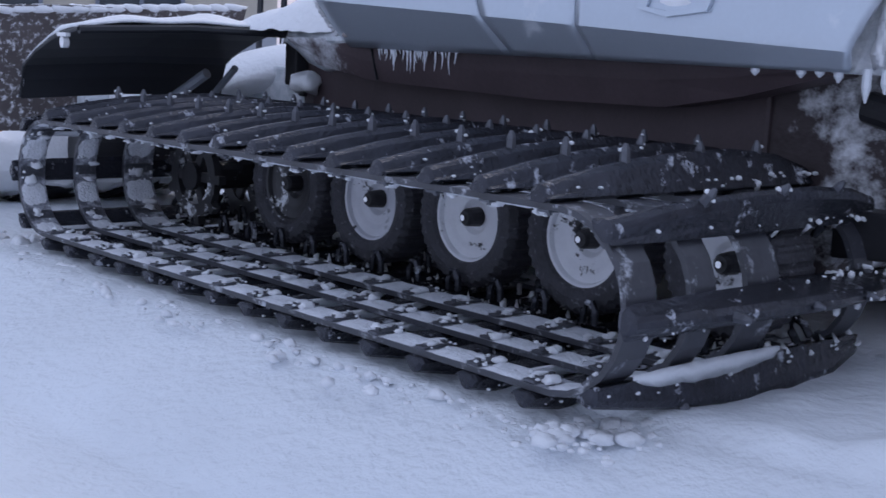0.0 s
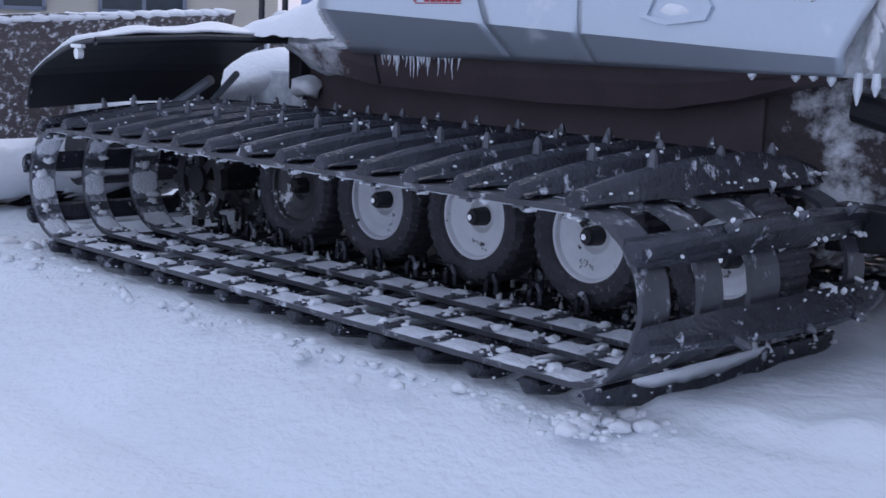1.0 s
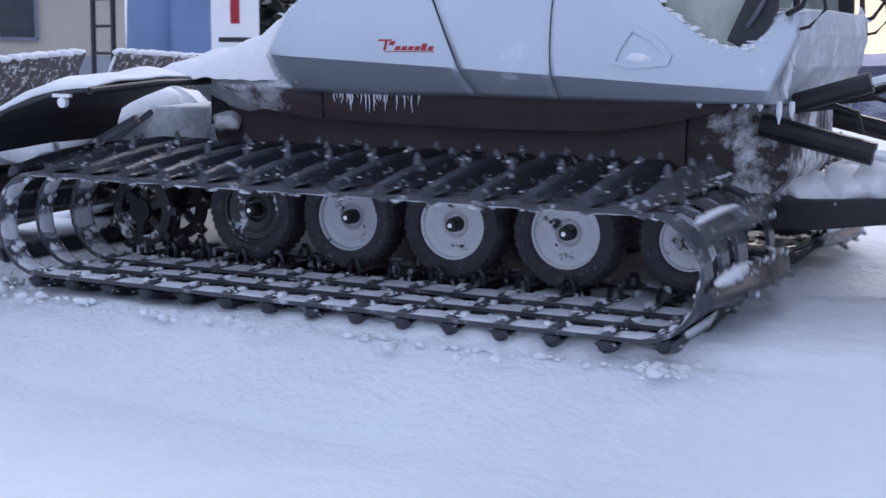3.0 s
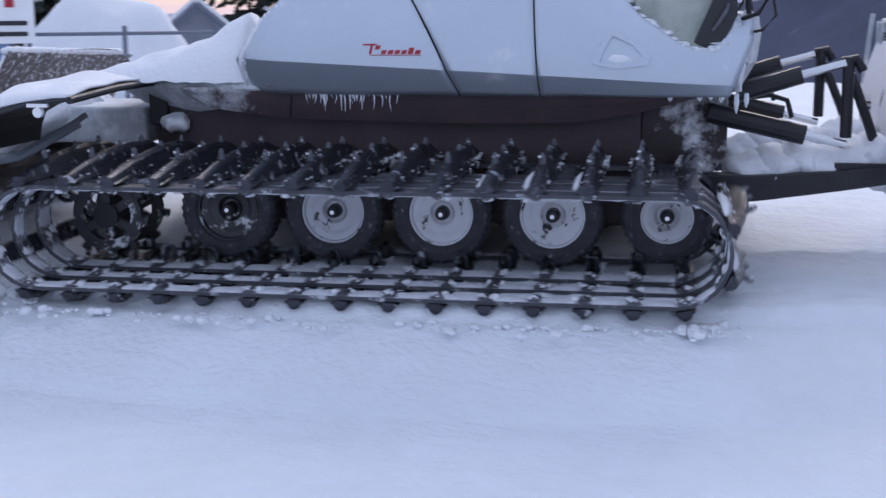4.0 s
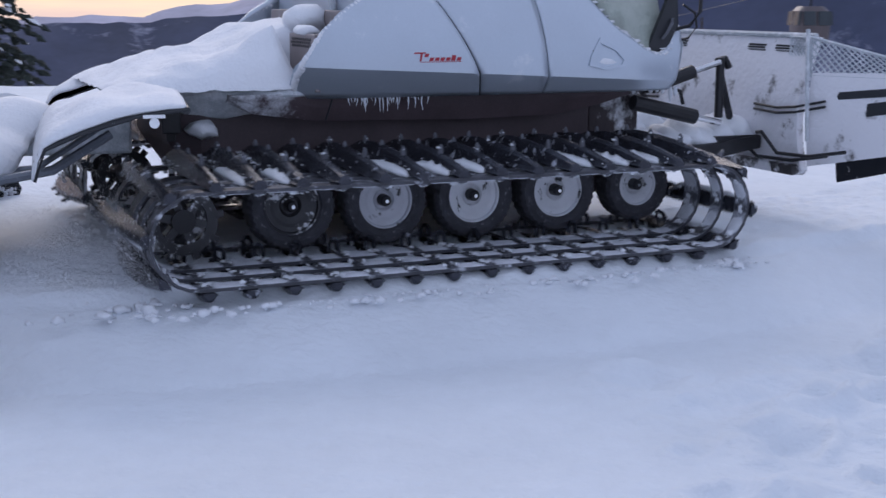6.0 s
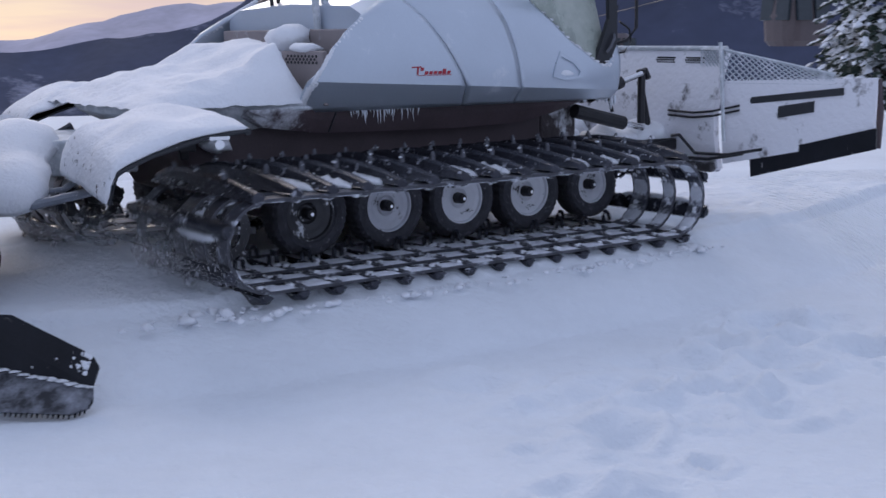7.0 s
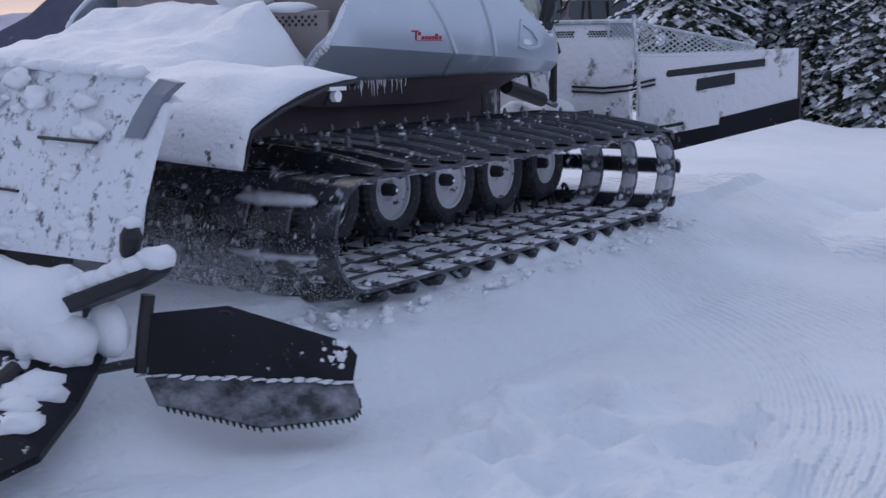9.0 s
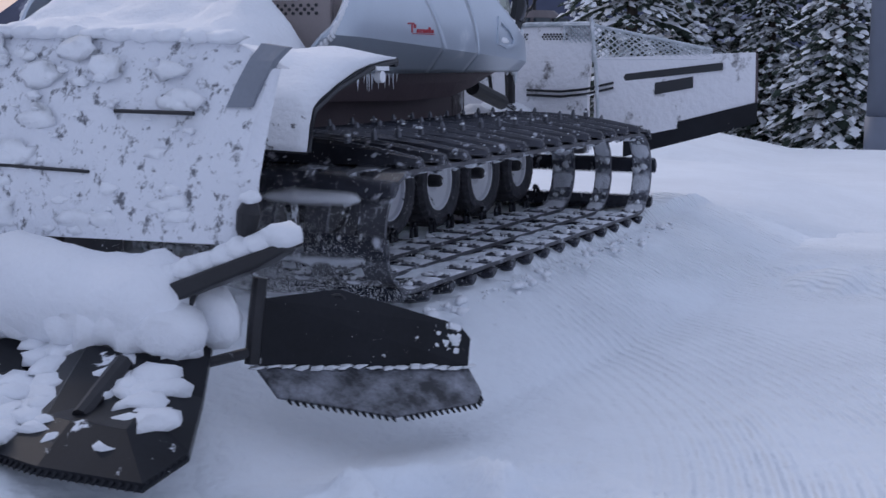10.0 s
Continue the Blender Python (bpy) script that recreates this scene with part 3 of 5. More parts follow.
groomer = thing("snow_groomer", pose(0, 0, 0), "silver tracked snow groomer caked with snow and icicles", "snowcat")
for side in (-1, 1):
    track(groomer, side)
    for i in range(5):
        last = i == 4
        wheel(groomer, side, -1.28 + 0.64 * i, side * 1.10, 0.325 if not last else 0.33, 0.285 if not last else 0.25, 0.188 if not last else 0.15, dark={0: 1, 1: 2}.get(i, 0))
    sprocket(groomer, side, -2.0, side * 1.10, 0.29)
    # axle stubs and frame rail that carry the wheels
    for i in range(6):
        bm = bmesh.new()
        x = -1.28 + 0.64 * i if i < 5 else -2.0
        tube(bm, [(x, side * 1.02, 0.32), (x, side * 0.5, 0.35)], 0.05 if i < 5 else 0.08, 10)
        part("axle", bm, M_BLACK, groomer, "black wheel axle")

# hull between the tracks, with a brown side skirt under the cover
HULL = ((-1.95, 0.70, 1.02, 0.62), (-1.75, 0.42, 1.06, 0.70), (-1.2, 0.20, 1.06, 0.74), (1.12, 0.20, 1.05, 0.74), (1.35, 0.26, 1.04, 0.70), (1.62, 0.62, 1.02, 0.60))
for name, span, mat, label in (("hull", HULL[:4], M_SKIRT, "dark brown hull"), ("hull_nose", HULL[3:], M_CAKED, "snow-caked front of the hull")):
    bm = bmesh.new()
    loft(bm, [[(x, -w, zb), (x, w, zb), (x, w, zt), (x, -w, zt)] for x, zb, zt, w in span])
    part(name, bm, mat, groomer, label, bevel=0.02)
for side in (-1, 1):
    bm = bmesh.new()
    rings = []
    for x, zb in ((-1.62, 0.98), (-1.45, 0.90), (-1.05, 0.845), (-0.95, 0.84), (0.1, 0.82), (0.75, 0.83), (1.1, 0.89), (1.45, 0.98)):
        rings.append([(x, side * 0.985, 1.03), (x, side * 0.95, (zb + 1.03) / 2), (x, side * 0.90, zb), (x, side * 0.72, zb), (x, side * 0.72, 1.03)])
    loft(bm, rings)
    part("side_skirt", bm, M_SKIRTREAR, groomer, "dark brown side skirt, frosted at its rear end")
    bm = bmesh.new()
    tube(bm, [(-0.93, side * 0.98, 1.0), (-0.95, side * 0.935, 0.90), (-0.96, side * 0.912, 0.85)], 0.006, 6)
    part("skirt_seam", bm, M_TRIM, groomer)


def seam_a(z):
    u = (z - 1.0) / 0.54
    return 0.092 - 0.27 * (0.72 * u + 0.28 * u * u)


def seam_b(z):
    u = (z - 1.0) / 0.54
    return 0.556 - 0.04 * u


def cover_top(x):
    pts = ((-1.25, 1.17), (-1.19, 1.24), (-1.07, 1.42), (-0.93, 1.54), (-0.7, 1.66), (-0.4, 1.76), (0, 1.84), (0.5, 1.88), (0.84, 1.88), (0.90, 1.72), (1.0, 1.56), (1.1, 1.44), (1.3, 1.30), (1.42, 1.255), (1.5, 1.26), (1.56, 1.31), (1.62, 1.42), (1.72, 1.45))
    return float(np.interp(x, [p[0] for p in pts], [p[1] for p in pts]))


def cover_y(x, z):
    crease = 1.215 - 0.052 * (x + 1.2)
    if z < crease:
        y = 1.19 - 0.19 * (crease - z) / 0.2
    else:
        y = 1.19 - 0.10 * ((z - crease) / 0.4) ** 2 - (0.35 * (z - 1.62) if z > 1.62 else 0)
    if x > 1.2:
        y -= 0.42 * (x - 1.2) ** 1.6
    if x < -0.95:
        y -= 0.9 * (-0.95 - x) ** 1.7
    return y


def cover_panel(name, left, right, side, label, mat, nu=26, nv=18):
    bm = bmesh.new()
    grid = []
    for i in range(nu + 1):
        u = i / nu
        top = cover_top(left(1.5) + (right(1.5) - left(1.5)) * u)
        col = []
        for j in range(nv + 1):
            xm = left(1.2) + (right(1.2) - left(1.2)) * u
            fold = min(1.215 - 0.052 * (xm + 1.2), top - 0.02)
            z = 1.005 + (fold - 1.005) * j / 5 if j <= 5 else fold + (top - fold) * (j - 5) / (nv - 5)
            x = left(z) + (right(z) - left(z)) * u
            col.append(bm.verts.new((x, side * cover_y(x, z), z)))
        grid.append(col)
    for i in range(nu):
        for j in range(nv):
            bm.faces.new((grid[i][j], grid[i + 1][j], grid[i + 1][j + 1], grid[i][j + 1]))
    ob = part(name, bm, mat, groomer, label, smooth_faces=True)
    ob.data.set_sharp_from_angle(angle=radians(24))
    s = ob.modifiers.new("thickness", "SOLIDIFY")
    s.thickness, s.offset = 0.03, 0
    return ob


for side in (-1, 1):
    cover_panel("engine_cover", lambda z: -1.22, lambda z: seam_a(z) - 0.007, side, "silver engine cover with frosted rear edge", M_PAINT)
    cover_panel("middle_cover", lambda z: seam_a(z) + 0.007, lambda z: seam_b(z) - 0.005, side, "silver middle cover", M_PAINT, nu=10)
    cover_panel("cab_side", lambda z: seam_b(z) + 0.005, lambda z: 1.60 + 0.12 * min(1, (z - 1.0) / 0.3), side, "silver cab side rimmed with snow", M_PAINT, nu=34)
    for f, w in ((seam_a, 0.012), (seam_b, 0.008)):
        bm = bmesh.new()
        tube(bm, [(f(z), side * (cover_y(f(z), z) - 0.012), z) for z in np.linspace(1.0, 1.82, 22)], w, 8)
        part("cover_seam", bm, M_TRIM, groomer, "black rubber seam")
    # frost along the rear edge of the cover
    bm = bmesh.new()
    for k in range(34):
        z = 1.05 + 0.0172 * k
        x = 0.025 + float(np.interp(z, [1.05, 1.17, 1.24, 1.42, 1.54, 1.62], [-1.22, -1.22, -1.19, -1.07, -0.93, -0.80]))
        w = 0.024 + 0.022 * abs(noise.noise(Vector((k * 0.35, side, 3))))
        lump(bm, x, side * (cover_y(x, z) + 0.004), z - 0.01, w, 0.012, 0.030, k + 3, 0.3)
    tagged(part("edge_frost", bm, M_SNOW, groomer, "white frost on the cover's edge", smooth_faces=True), kind="stuff")

# engine hood and cab roof between the covers
bm = bmesh.new()
rings = []
for x in (-0.72, -0.55, -0.4, 0.0, 0.5, 0.85):
    t = cover_top(x)
    w = cover_y(x, t)
    rings.append([(x, -w + 0.01, t - 0.01), (x, -w * 0.8, t + 0.07), (x, 0, t + 0.10), (x, w * 0.8, t + 0.07), (x, w - 0.01, t - 0.01), (x, w - 0.05, 1.03), (x, -w + 0.05, 1.03)])
loft(bm, rings)
part("engine_hood", bm, M_PAINT, groomer, "silver engine hood")
bm = bmesh.new()
box(bm, -1.07, -1.03, -1.05, -0.46, 1.04, 1.41)
box(bm, -0.80, -0.73, -1.0, 1.0, 1.04, 1.56)
parts("rear_bulkhead", bm, M_BULK, groomer, "grey-brown rear bulkhead", bevel=0.01)
bm = bmesh.new()
for i in range(9):
    for j in range(3):
        y = -0.96 + 0.05 * i + 0.025 * (j % 2)
        tube(bm, [(-1.068, y, 1.33 + 0.022 * j), (-1.076, y, 1.33 + 0.022 * j)], 0.010, 6)
tagged(part("bulkhead_holes", bm, M_TRIM, groomer, "round vent holes"), kind="stuff")

# cab front, glass and pillars
bm = bmesh.new()
rings = []
for z, x, w in ((0.99, 1.60, 0.93), (1.17, 1.70, 0.95), (1.33, 1.72, 0.95), (1.45, 1.70, 0.94)):
    rings.append([(x - 0.05, -w, z), (x, -w + 0.08, z), (x + 0.08, -0.5, z), (x + 0.08, 0.5, z), (x, w - 0.08, z), (x - 0.05, w, z), (x - 0.15, w - 0.02, z), (x - 0.15, -w + 0.02, z)])
loft(bm, rings)
part("cab_front", bm, M_FROSTED, groomer, "frosted silver cab nose", bevel=0.01)
for side in (-1, 1):
    bm = bmesh.new()
    base = [(0.88, 1.80), (0.90, 1.70), (1.0, 1.545), (1.1, 1.425), (1.3, 1.285), (1.42, 1.24), (1.5, 1.245), (1.56, 1.29), (1.50, 2.35), (0.86, 2.35)]
    a = [bm.verts.new((x, side * (cover_y(x, min(z, 1.7)) - 0.03 - 0.10 * max(0, z - 1.7)), z)) for x, z in base]
    b = [bm.verts.new((v.co.x, v.co.y - side * 0.012, v.co.z)) for v in a]
    bm.faces.new(a)
    bm.faces.new(b[::-1])
    for i in range(len(a)):
        bm.faces.new((a[i], b[i], b[(i + 1) % len(a)], a[(i + 1) % len(a)]))
    part("side_window", bm, M_SKYGLASS, groomer, "pale fogged side window")
    bm = bmesh.new()
    plate(bm, [(1.38, 1.25), (1.46, 1.25), (1.56, 1.30), (1.63, 1.44), (1.60, 2.35), (1.52, 2.35), (1.54, 1.62)], side * 1.045, side * 1.085)
    part("door_pillar", bm, M_TRIM, groomer, "black door pillar")
    bm = bmesh.new()
    tube(bm, [(1.50, side * 1.10, 1.36), (1.53, side * 1.115, 1.40), (1.57, side * 1.115, 1.47), (1.58, side * 1.10, 1.50)], 0.012, 8)
    part("door_handle", bm, M_PAD, groomer, "frosted grab handle")
    bm = bmesh.new()
    pts = [(1.66, side * 1.0, 1.42), (1.74, side * 1.08, 1.45), (1.80, side * 1.12, 1.55), (1.80, side * 1.12, 1.9), (1.72, side * 1.05, 2.0)]
    tube(bm, pts, 0.014, 8)
    tube(bm, [(1.68, side * 0.98, 1.34), (1.77, side * 1.02, 1.36), (1.84, side * 1.02, 1.44), (1.82, side * 1.02, 1.54), (1.73, side * 1.0, 1.60)], 0.009, 8)
    tube(bm, [(1.70, side * 0.97, 1.38), (1.68, side * 0.97, 1.7), (1.64, side * 0.97, 2.1)], 0.016, 8)
    parts("mirror_arm", bm, M_BLACK, groomer, "black mirror arm and hose")
    bm = bmesh.new()
    for k in range(26):
        x = 0.86 + 0.034 * k
        z = cover_top(min(x, 1.66))
        lump(bm, x, side * (cover_y(x, z) + 0.004), z - 0.004, 0.045, 0.010, 0.006 + 0.022 * abs(noise.noise(Vector((k * 0.4, 1, 2)))), k, 0.9)
    for k in range(14):
        z = 1.06 + 0.03 * k
        x = 1.66 + 0.05 * min(1, (z - 1) / 0.3)
        lump(bm, x - 0.02, side * 0.955, z, 0.02, 0.02, 0.05, k + 50, 1.2)
    tagged(part("window_snow", bm, M_SNOW, groomer, "snow along the window ledge", smooth_faces=True), kind="stuff")

# lamp pods
for side in (-1, 1):
    bm = bmesh.new()
    ring = [(0.85, 1.185), (0.87, 1.25), (0.955, 1.375), (1.10, 1.30), (1.17, 1.225), (1.15, 1.175), (0.98, 1.155)]
    ins = [(0.89, 1.19), (0.91, 1.25), (0.96, 1.335), (1.07, 1.285), (1.13, 1.22), (1.11, 1.19), (0.98, 1.175)]
    loft(bm, [[(x, side * (cover_y(x, z) + 0.012), z) for x, z in ring], [(x, side * (cover_y(x, z) + 0.03), z) for x, z in ring],
              [(x, side * (cover_y(x, z) + 0.028), z) for x, z in ins], [(x, side * (cover_y(x, z) - 0.03), z) for x, z in ins]])
    pod = part("lamp_pod", bm, M_PAINT, groomer, "three-cornered lamp recess")
    bm = bmesh.new()
    lump(bm, 1.00, side * 1.155, 1.205, 0.11, 0.05, 0.045, 4, 0.4)
    lump(bm, 0.95, side * 1.15, 1.235, 0.06, 0.04, 0.04, 6, 0.4)
    lump(bm, 1.07, side * 1.15, 1.21, 0.06, 0.04, 0.04, 8, 0.4)
    tagged(part("pod_snow", bm, M_SNOW, pod, "snow packed in the recess", smooth_faces=True), kind="stuff")
    bm = bmesh.new()
    tube(bm, [(0.905, side * 1.12, 1.275), (0.905, side * 1.18, 1.275), (0.905, side * 1.186, 1.275)], [0.024, 0.024, 0.016], 14)
    part("lamp", bm, M_BLACK, pod, "small round black lamp")

# emblem: plain red bars
bm = bmesh.new()
lean = 0.010


def red_bar(x0, x1, z0, z1):
    a = [(x0, z0), (x1, z0), (x1 + lean, z1), (x0 + lean, z1)]
    q = [(x, -(cover_y(x, z) + 0.019), z) for x, z in a]
    p = [(x, -(cover_y(x, z) + 0.012), z) for x, z in a]
    loft(bm, [q, p])


red_bar(-0.445, -0.365, 1.284, 1.293)
red_bar(-0.405, -0.392, 1.235, 1.284)
red_bar(-0.372, -0.345, 1.262, 1.284)
for k in range(6):
    red_bar(-0.338 + 0.039 * k, -0.310 + 0.039 * k, 1.236, 1.258 + (0.014 if k == 4 else 0))
red_bar(-0.40, -0.11, 1.228, 1.232)
part("emblem", bm, M_RED, groomer, "dark red slanted bars on the cover")

# icicles
rnd = random.Random(11)
for side in (-1, 1):
    bm = bmesh.new()
    for k in range(40):
        x = -0.86 + 0.5 * rnd.random() + 0.12 * rnd.random()
        ln = 0.02 + 0.075 * rnd.random() ** 1.5 * (1.3 if x > -0.75 else 0.7)
        y = side * (cover_y(x, 1.01) - 0.004)
        tube(bm, [(x, y, 1.012), (x + rnd.uniform(-0.006, 0.01), y, 1.01 - ln * 0.5), (x + rnd.uniform(-0.008, 0.012), y, 1.01 - ln)], [0.0055, 0.0038, 0.001], 5)
    for x, ln in ((1.28, 0.03), (1.44, 0.03), (1.50, 0.025), (1.56, 0.04), (1.645, 0.10), (1.70, 0.07)):
        y = side * (cover_y(x, 1.0) - 0.01)
        tube(bm, [(x, y, 1.01), (x, y, 1.0 - ln * 0.5), (x, y, 1.0 - ln)], [0.014, 0.016, 0.003], 6)
    for k in range(60):
        x = -0.9 + 0.55 * rnd.random()
        z = 1.02 + 0.12 * rnd.random() ** 2
        y = side * (cover_y(x, z) + 0.014)
        tube(bm, [(x, y, z + 0.05), (x, y, z)], [0.001, 0.004], 4)
    tagged(part("icicle", bm, M_ICE, groomer, "row of icicles and frozen runs"), kind="stuff")

# rear deck with deep snow
bm = bmesh.new()
rings = []
for x, zb, w in ((-2.25, 1.0, 0.55), (-2.0, 0.90, 0.74), (-1.6, 0.86, 0.93), (-1.24, 0.92, 1.0), (-0.75, 0.95, 0.98)):
    rings.append([(x, -w * 0.8, zb), (x, w * 0.8, zb), (x, w, 1.02), (x, w * 0.97, 1.08), (x, -w * 0.97, 1.08), (x, -w, 1.02)])
loft(bm, rings)
part("rear_deck", bm, M_FROSTED, groomer, "frosted rear deck", bevel=0.02)
bm = bmesh.new()
n, m = 46, 44
grid = []
for i in range(n + 1):
    x = -2.35 + 1.62 * i / n
    row = []
    for j in range(m + 1):
        y = -1.0 + 2.0 * j / m
        ridge = float(np.interp(x, [-2.35, -2.05, -1.7, -1.4, -1.05, -0.9, -0.75], [1.12, 1.20, 1.31, 1.43, 1.55, 1.55, 1.44]))
        edge = min(1, (1.0 - abs(y)) / 0.28) * min(1, (x + 2.35) / 0.25)
        z = 1.06 + (ridge - 1.06) * max(0, edge) ** 0.5 * (0.85 + 0.3 * noise.noise(Vector((x * 2.3, y * 2.0, 2)))) + 0.02 * noise.noise(Vector((x * 9, y * 9, 4)))
        # the snow stops short of the bulkhead on the operator's side
        clear = min(1, max(0, (x + 1.26) / 0.16)) * min(1, max(0, (-0.34 - y) / 0.12))
        z = z * (1 - clear) + 1.07 * clear
        row.append(bm.verts.new((x, y, z)))
    grid.append(row)
for i in range(n):
    for j in range(m):
        bm.faces.new((grid[i][j], grid[i + 1][j], grid[i + 1][j + 1], grid[i][j + 1]))
lump(bm, -0.92, -0.30, 1.50, 0.16, 0.2, 0.10, 3, 0.4)
lump(bm, -1.03, -0.72, 1.425, 0.07, 0.20, 0.04, 5, 0.5)
part("deck_snow", bm, M_SNOW, groomer, "deep rounded snow on the rear deck", smooth_faces=True)
# louvred guard on the far side of the deck
bm = bmesh.new()
plate(bm, [(-0.98, 1.12), (-0.90, 1.42), (-0.83, 1.54), (-0.35, 1.80), (0.0, 1.92), (0.0, 1.12)], 1.22, 1.26)
guard = part("deck_guard", bm, M_BROWN, groomer, "brown louvred guard panel")
bm = bmesh.new()
for k in range(7):
    z = 1.38 + 0.06 * k
    for x0 in (-0.80, -0.55, -0.3):
        if x0 > -0.86 + (z - 1.5) * 2.0:
            box(bm, x0, x0 + 0.2, 1.205, 1.225, z, z + 0.018)
tagged(part("louvres", bm, M_TRIM, guard, "dark louvre slots"), kind="stuff")
bm = bmesh.new()
tube(bm, [(-0.99, 1.23, 1.12), (-0.91, 1.23, 1.42), (-0.84, 1.23, 1.55), (-0.36, 1.23, 1.81)], 0.018, 8)
part("guard_edge", bm, M_SNOW, guard, "white frosted edge tube")
bm = bmesh.new()
for x in (-0.66, -0.60):
    tube(bm, [(x, 0.36, 1.45), (x - 0.06, 0.36, 2.1)], 0.016, 8)
parts("rack_post", bm, M_BLACK, groomer, "thin black rack posts")
bm = bmesh.new()
for x in (-0.74, -0.66):
    tube(bm, [(x, -0.44, 1.45), (x - 0.05, -0.44, 2.1)], 0.028, 10)
parts("exhaust_pipe", bm, M_FROSTED, groomer, "frosted upright exhaust pipe")
# snow heaped over the front of the tracks and at the hull's ends
bm = bmesh.new()
for side in (-1, 1):
    lump(bm, -1.75, side * 0.75, 0.80, 0.09, 0.09, 0.07, 12, 0.7)
tagged(part("hull_snow", bm, M_SNOW, groomer, "snow packed on the hull", smooth_faces=True), kind="stuff")

# ---- front blade ----
blade = thing("dozer_plow", pose(0, 0, 0), "wide front snow blade with hinged wings, plastered with snow", "plow")
M_BLADE = material("snowed_blade", (0.07, 0.06, 0.064), 0.55, spread=0.25, scale=3, top=(0.80, 0.80, 0.84), top_at=0.335, top_scale=3.0, top_soft=0.10, bump=0.6, bump_scale=18)
M_CAKEDEDGE = material("caked_edge", (0.03, 0.028, 0.032), 0.5, spread=0.3, scale=4, top=(0.76, 0.77, 0.82), top_at=0.47, top_scale=6, top_soft=0.08, bump=0.5, bump_scale=20)
HINGE = (2.78, 1.22)
WTIP = (3.20, 2.42)


def blade_strip(name, p, q, mat, label, zs0, zs1, back=0.0, thick=0.05, bulge=0.10, parent=None, n=14):
    """A sheet between two upright lines p and q (x, y), with heights zs0 at p and zs1 at q; it is hollow towards the front."""
    bm = bmesh.new()
    d = Vector((q[0] - p[0], q[1] - p[1], 0)).normalized()
    nrm = Vector((-abs(d.y), d.x * (1 if d.y > 0 else -1), 0))
    rings = []
    for i in range(9):
        u = i / 8
        ring_a, ring_b = [], []
        for j in range(n + 1):
            v = j / n
            z = (zs0[0] + (zs0[1] - zs0[0]) * v) * (1 - u) + (zs1[0] + (zs1[1] - zs1[0]) * v) * u
            off = back + bulge * math.sin(math.pi * min(1, max(0, (z - 0.1) / 1.3)))
            c = Vector((p[0] + (q[0] - p[0]) * u, p[1] + (q[1] - p[1]) * u, z))
            ring_a.append(c + nrm * off)
            ring_b.append(c + nrm * (off - thick))
        rings.append(ring_a + ring_b[::-1])
    loft(bm, rings)
    return part(name, bm, mat, parent or blade, label)


def screen(p, q, zb0, zt0, zb1, zt1, name, cell=0.055):
    """A lattice of crossed bars between two upright lines."""
    bm = bmesh.new()
    ln = math.hypot(q[0] - p[0], q[1] - p[1])

    def at(u, v, off=0.0):
        zb, zt = zb0 + (zb1 - zb0) * u, zt0 + (zt1 - zt0) * u
        return (p[0] + (q[0] - p[0]) * u - 0.06 + off, p[1] + (q[1] - p[1]) * u, zb + (zt - zb) * v)

    h = zt0 - zb0
    k = -h
    while k < ln:
        for sgn in (1, -1):
            a, b = (k, k + h) if sgn == 1 else (k + h, k)
            pts = []
            for j in range(13):
                s = a + (b - a) * j / 12
                if 0 <= s <= ln:
                    pts.append(at(s / ln, j / 12, 0.004 * sgn))
            if len(pts) > 1:
                tube(bm, [pts[0], pts[-1]], 0.006, 4)
        k += cell
    tube(bm, [at(0, 0), at(0, 1), at(1, 1), at(1, 0), at(0, 0)], 0.014, 6)
    return tagged(part(name, bm, M_FROSTED, blade, "frosted wire screen"), kind="stuff")


for side in (-1, 1):
    hx, hy = HINGE[0], side * HINGE[1]
    wx, wy = WTIP[0], side * WTIP[1]
    wing = blade_strip("wing", (hx, hy), (wx, wy), M_BLADE, "snow-plastered hinged wing", (0.40, 1.10), (0.66, 1.14))
    mx, my = hx + (wx - hx) * 0.75, hy + (wy - hy) * 0.75
    screen((hx, hy), (mx, my), 1.08, 1.36, 1.08, 1.16, "wing_screen")
    qx, qy = hx + (wx - hx) * 0.8, hy + (wy - hy) * 0.8
    blade_strip("slot", (hx + 0.05, hy + side * 0.1), (qx, qy), M_TRIM, "dark slot", (0.90, 0.955), (1.00, 1.06), back=0.012, thick=0.02, parent=wing)
    kx, ky = hx + (wx - hx) * 0.62, hy + (wy - hy) * 0.62
    blade_strip("slot", (hx + 0.10, hy + side * 0.22), (kx, ky), M_TRIM, "dark slot", (0.76, 0.86), (0.86, 0.95), back=0.012, thick=0.02, parent=wing)
    blade_strip("cutting_edge", (hx + 0.10, hy + side * 0.22), (wx + 0.01, wy + side * 0.02), M_FLAP, "black cutting edge", (0.30, 0.48), (0.58, 0.75), back=0.014, thick=0.03, parent=wing)
    bm = bmesh.new()
    tube(bm, [(wx, wy, 0.58), (wx + 0.02, wy, 0.85), (wx - 0.02, wy, 1.13)], 0.03, 8)
    part("wing_end", bm, M_SKIRT, wing, "brown wing end plate")
    bm = bmesh.new()
    tube(bm, [(hx - 0.10, hy, 1.42), (hx - 0.13, hy + side * 0.06, 1.0), (hx - 0.12, hy + side * 0.08, 0.6)], 0.016, 8)
    part("hinge", bm, M_FROSTED, blade, "frosted wing hinge")
    screen((hx, hy - side * 0.24), (hx, hy - side * 0.01), 1.05, 1.36, 1.05, 1.36, "hinge_screen", 0.04)
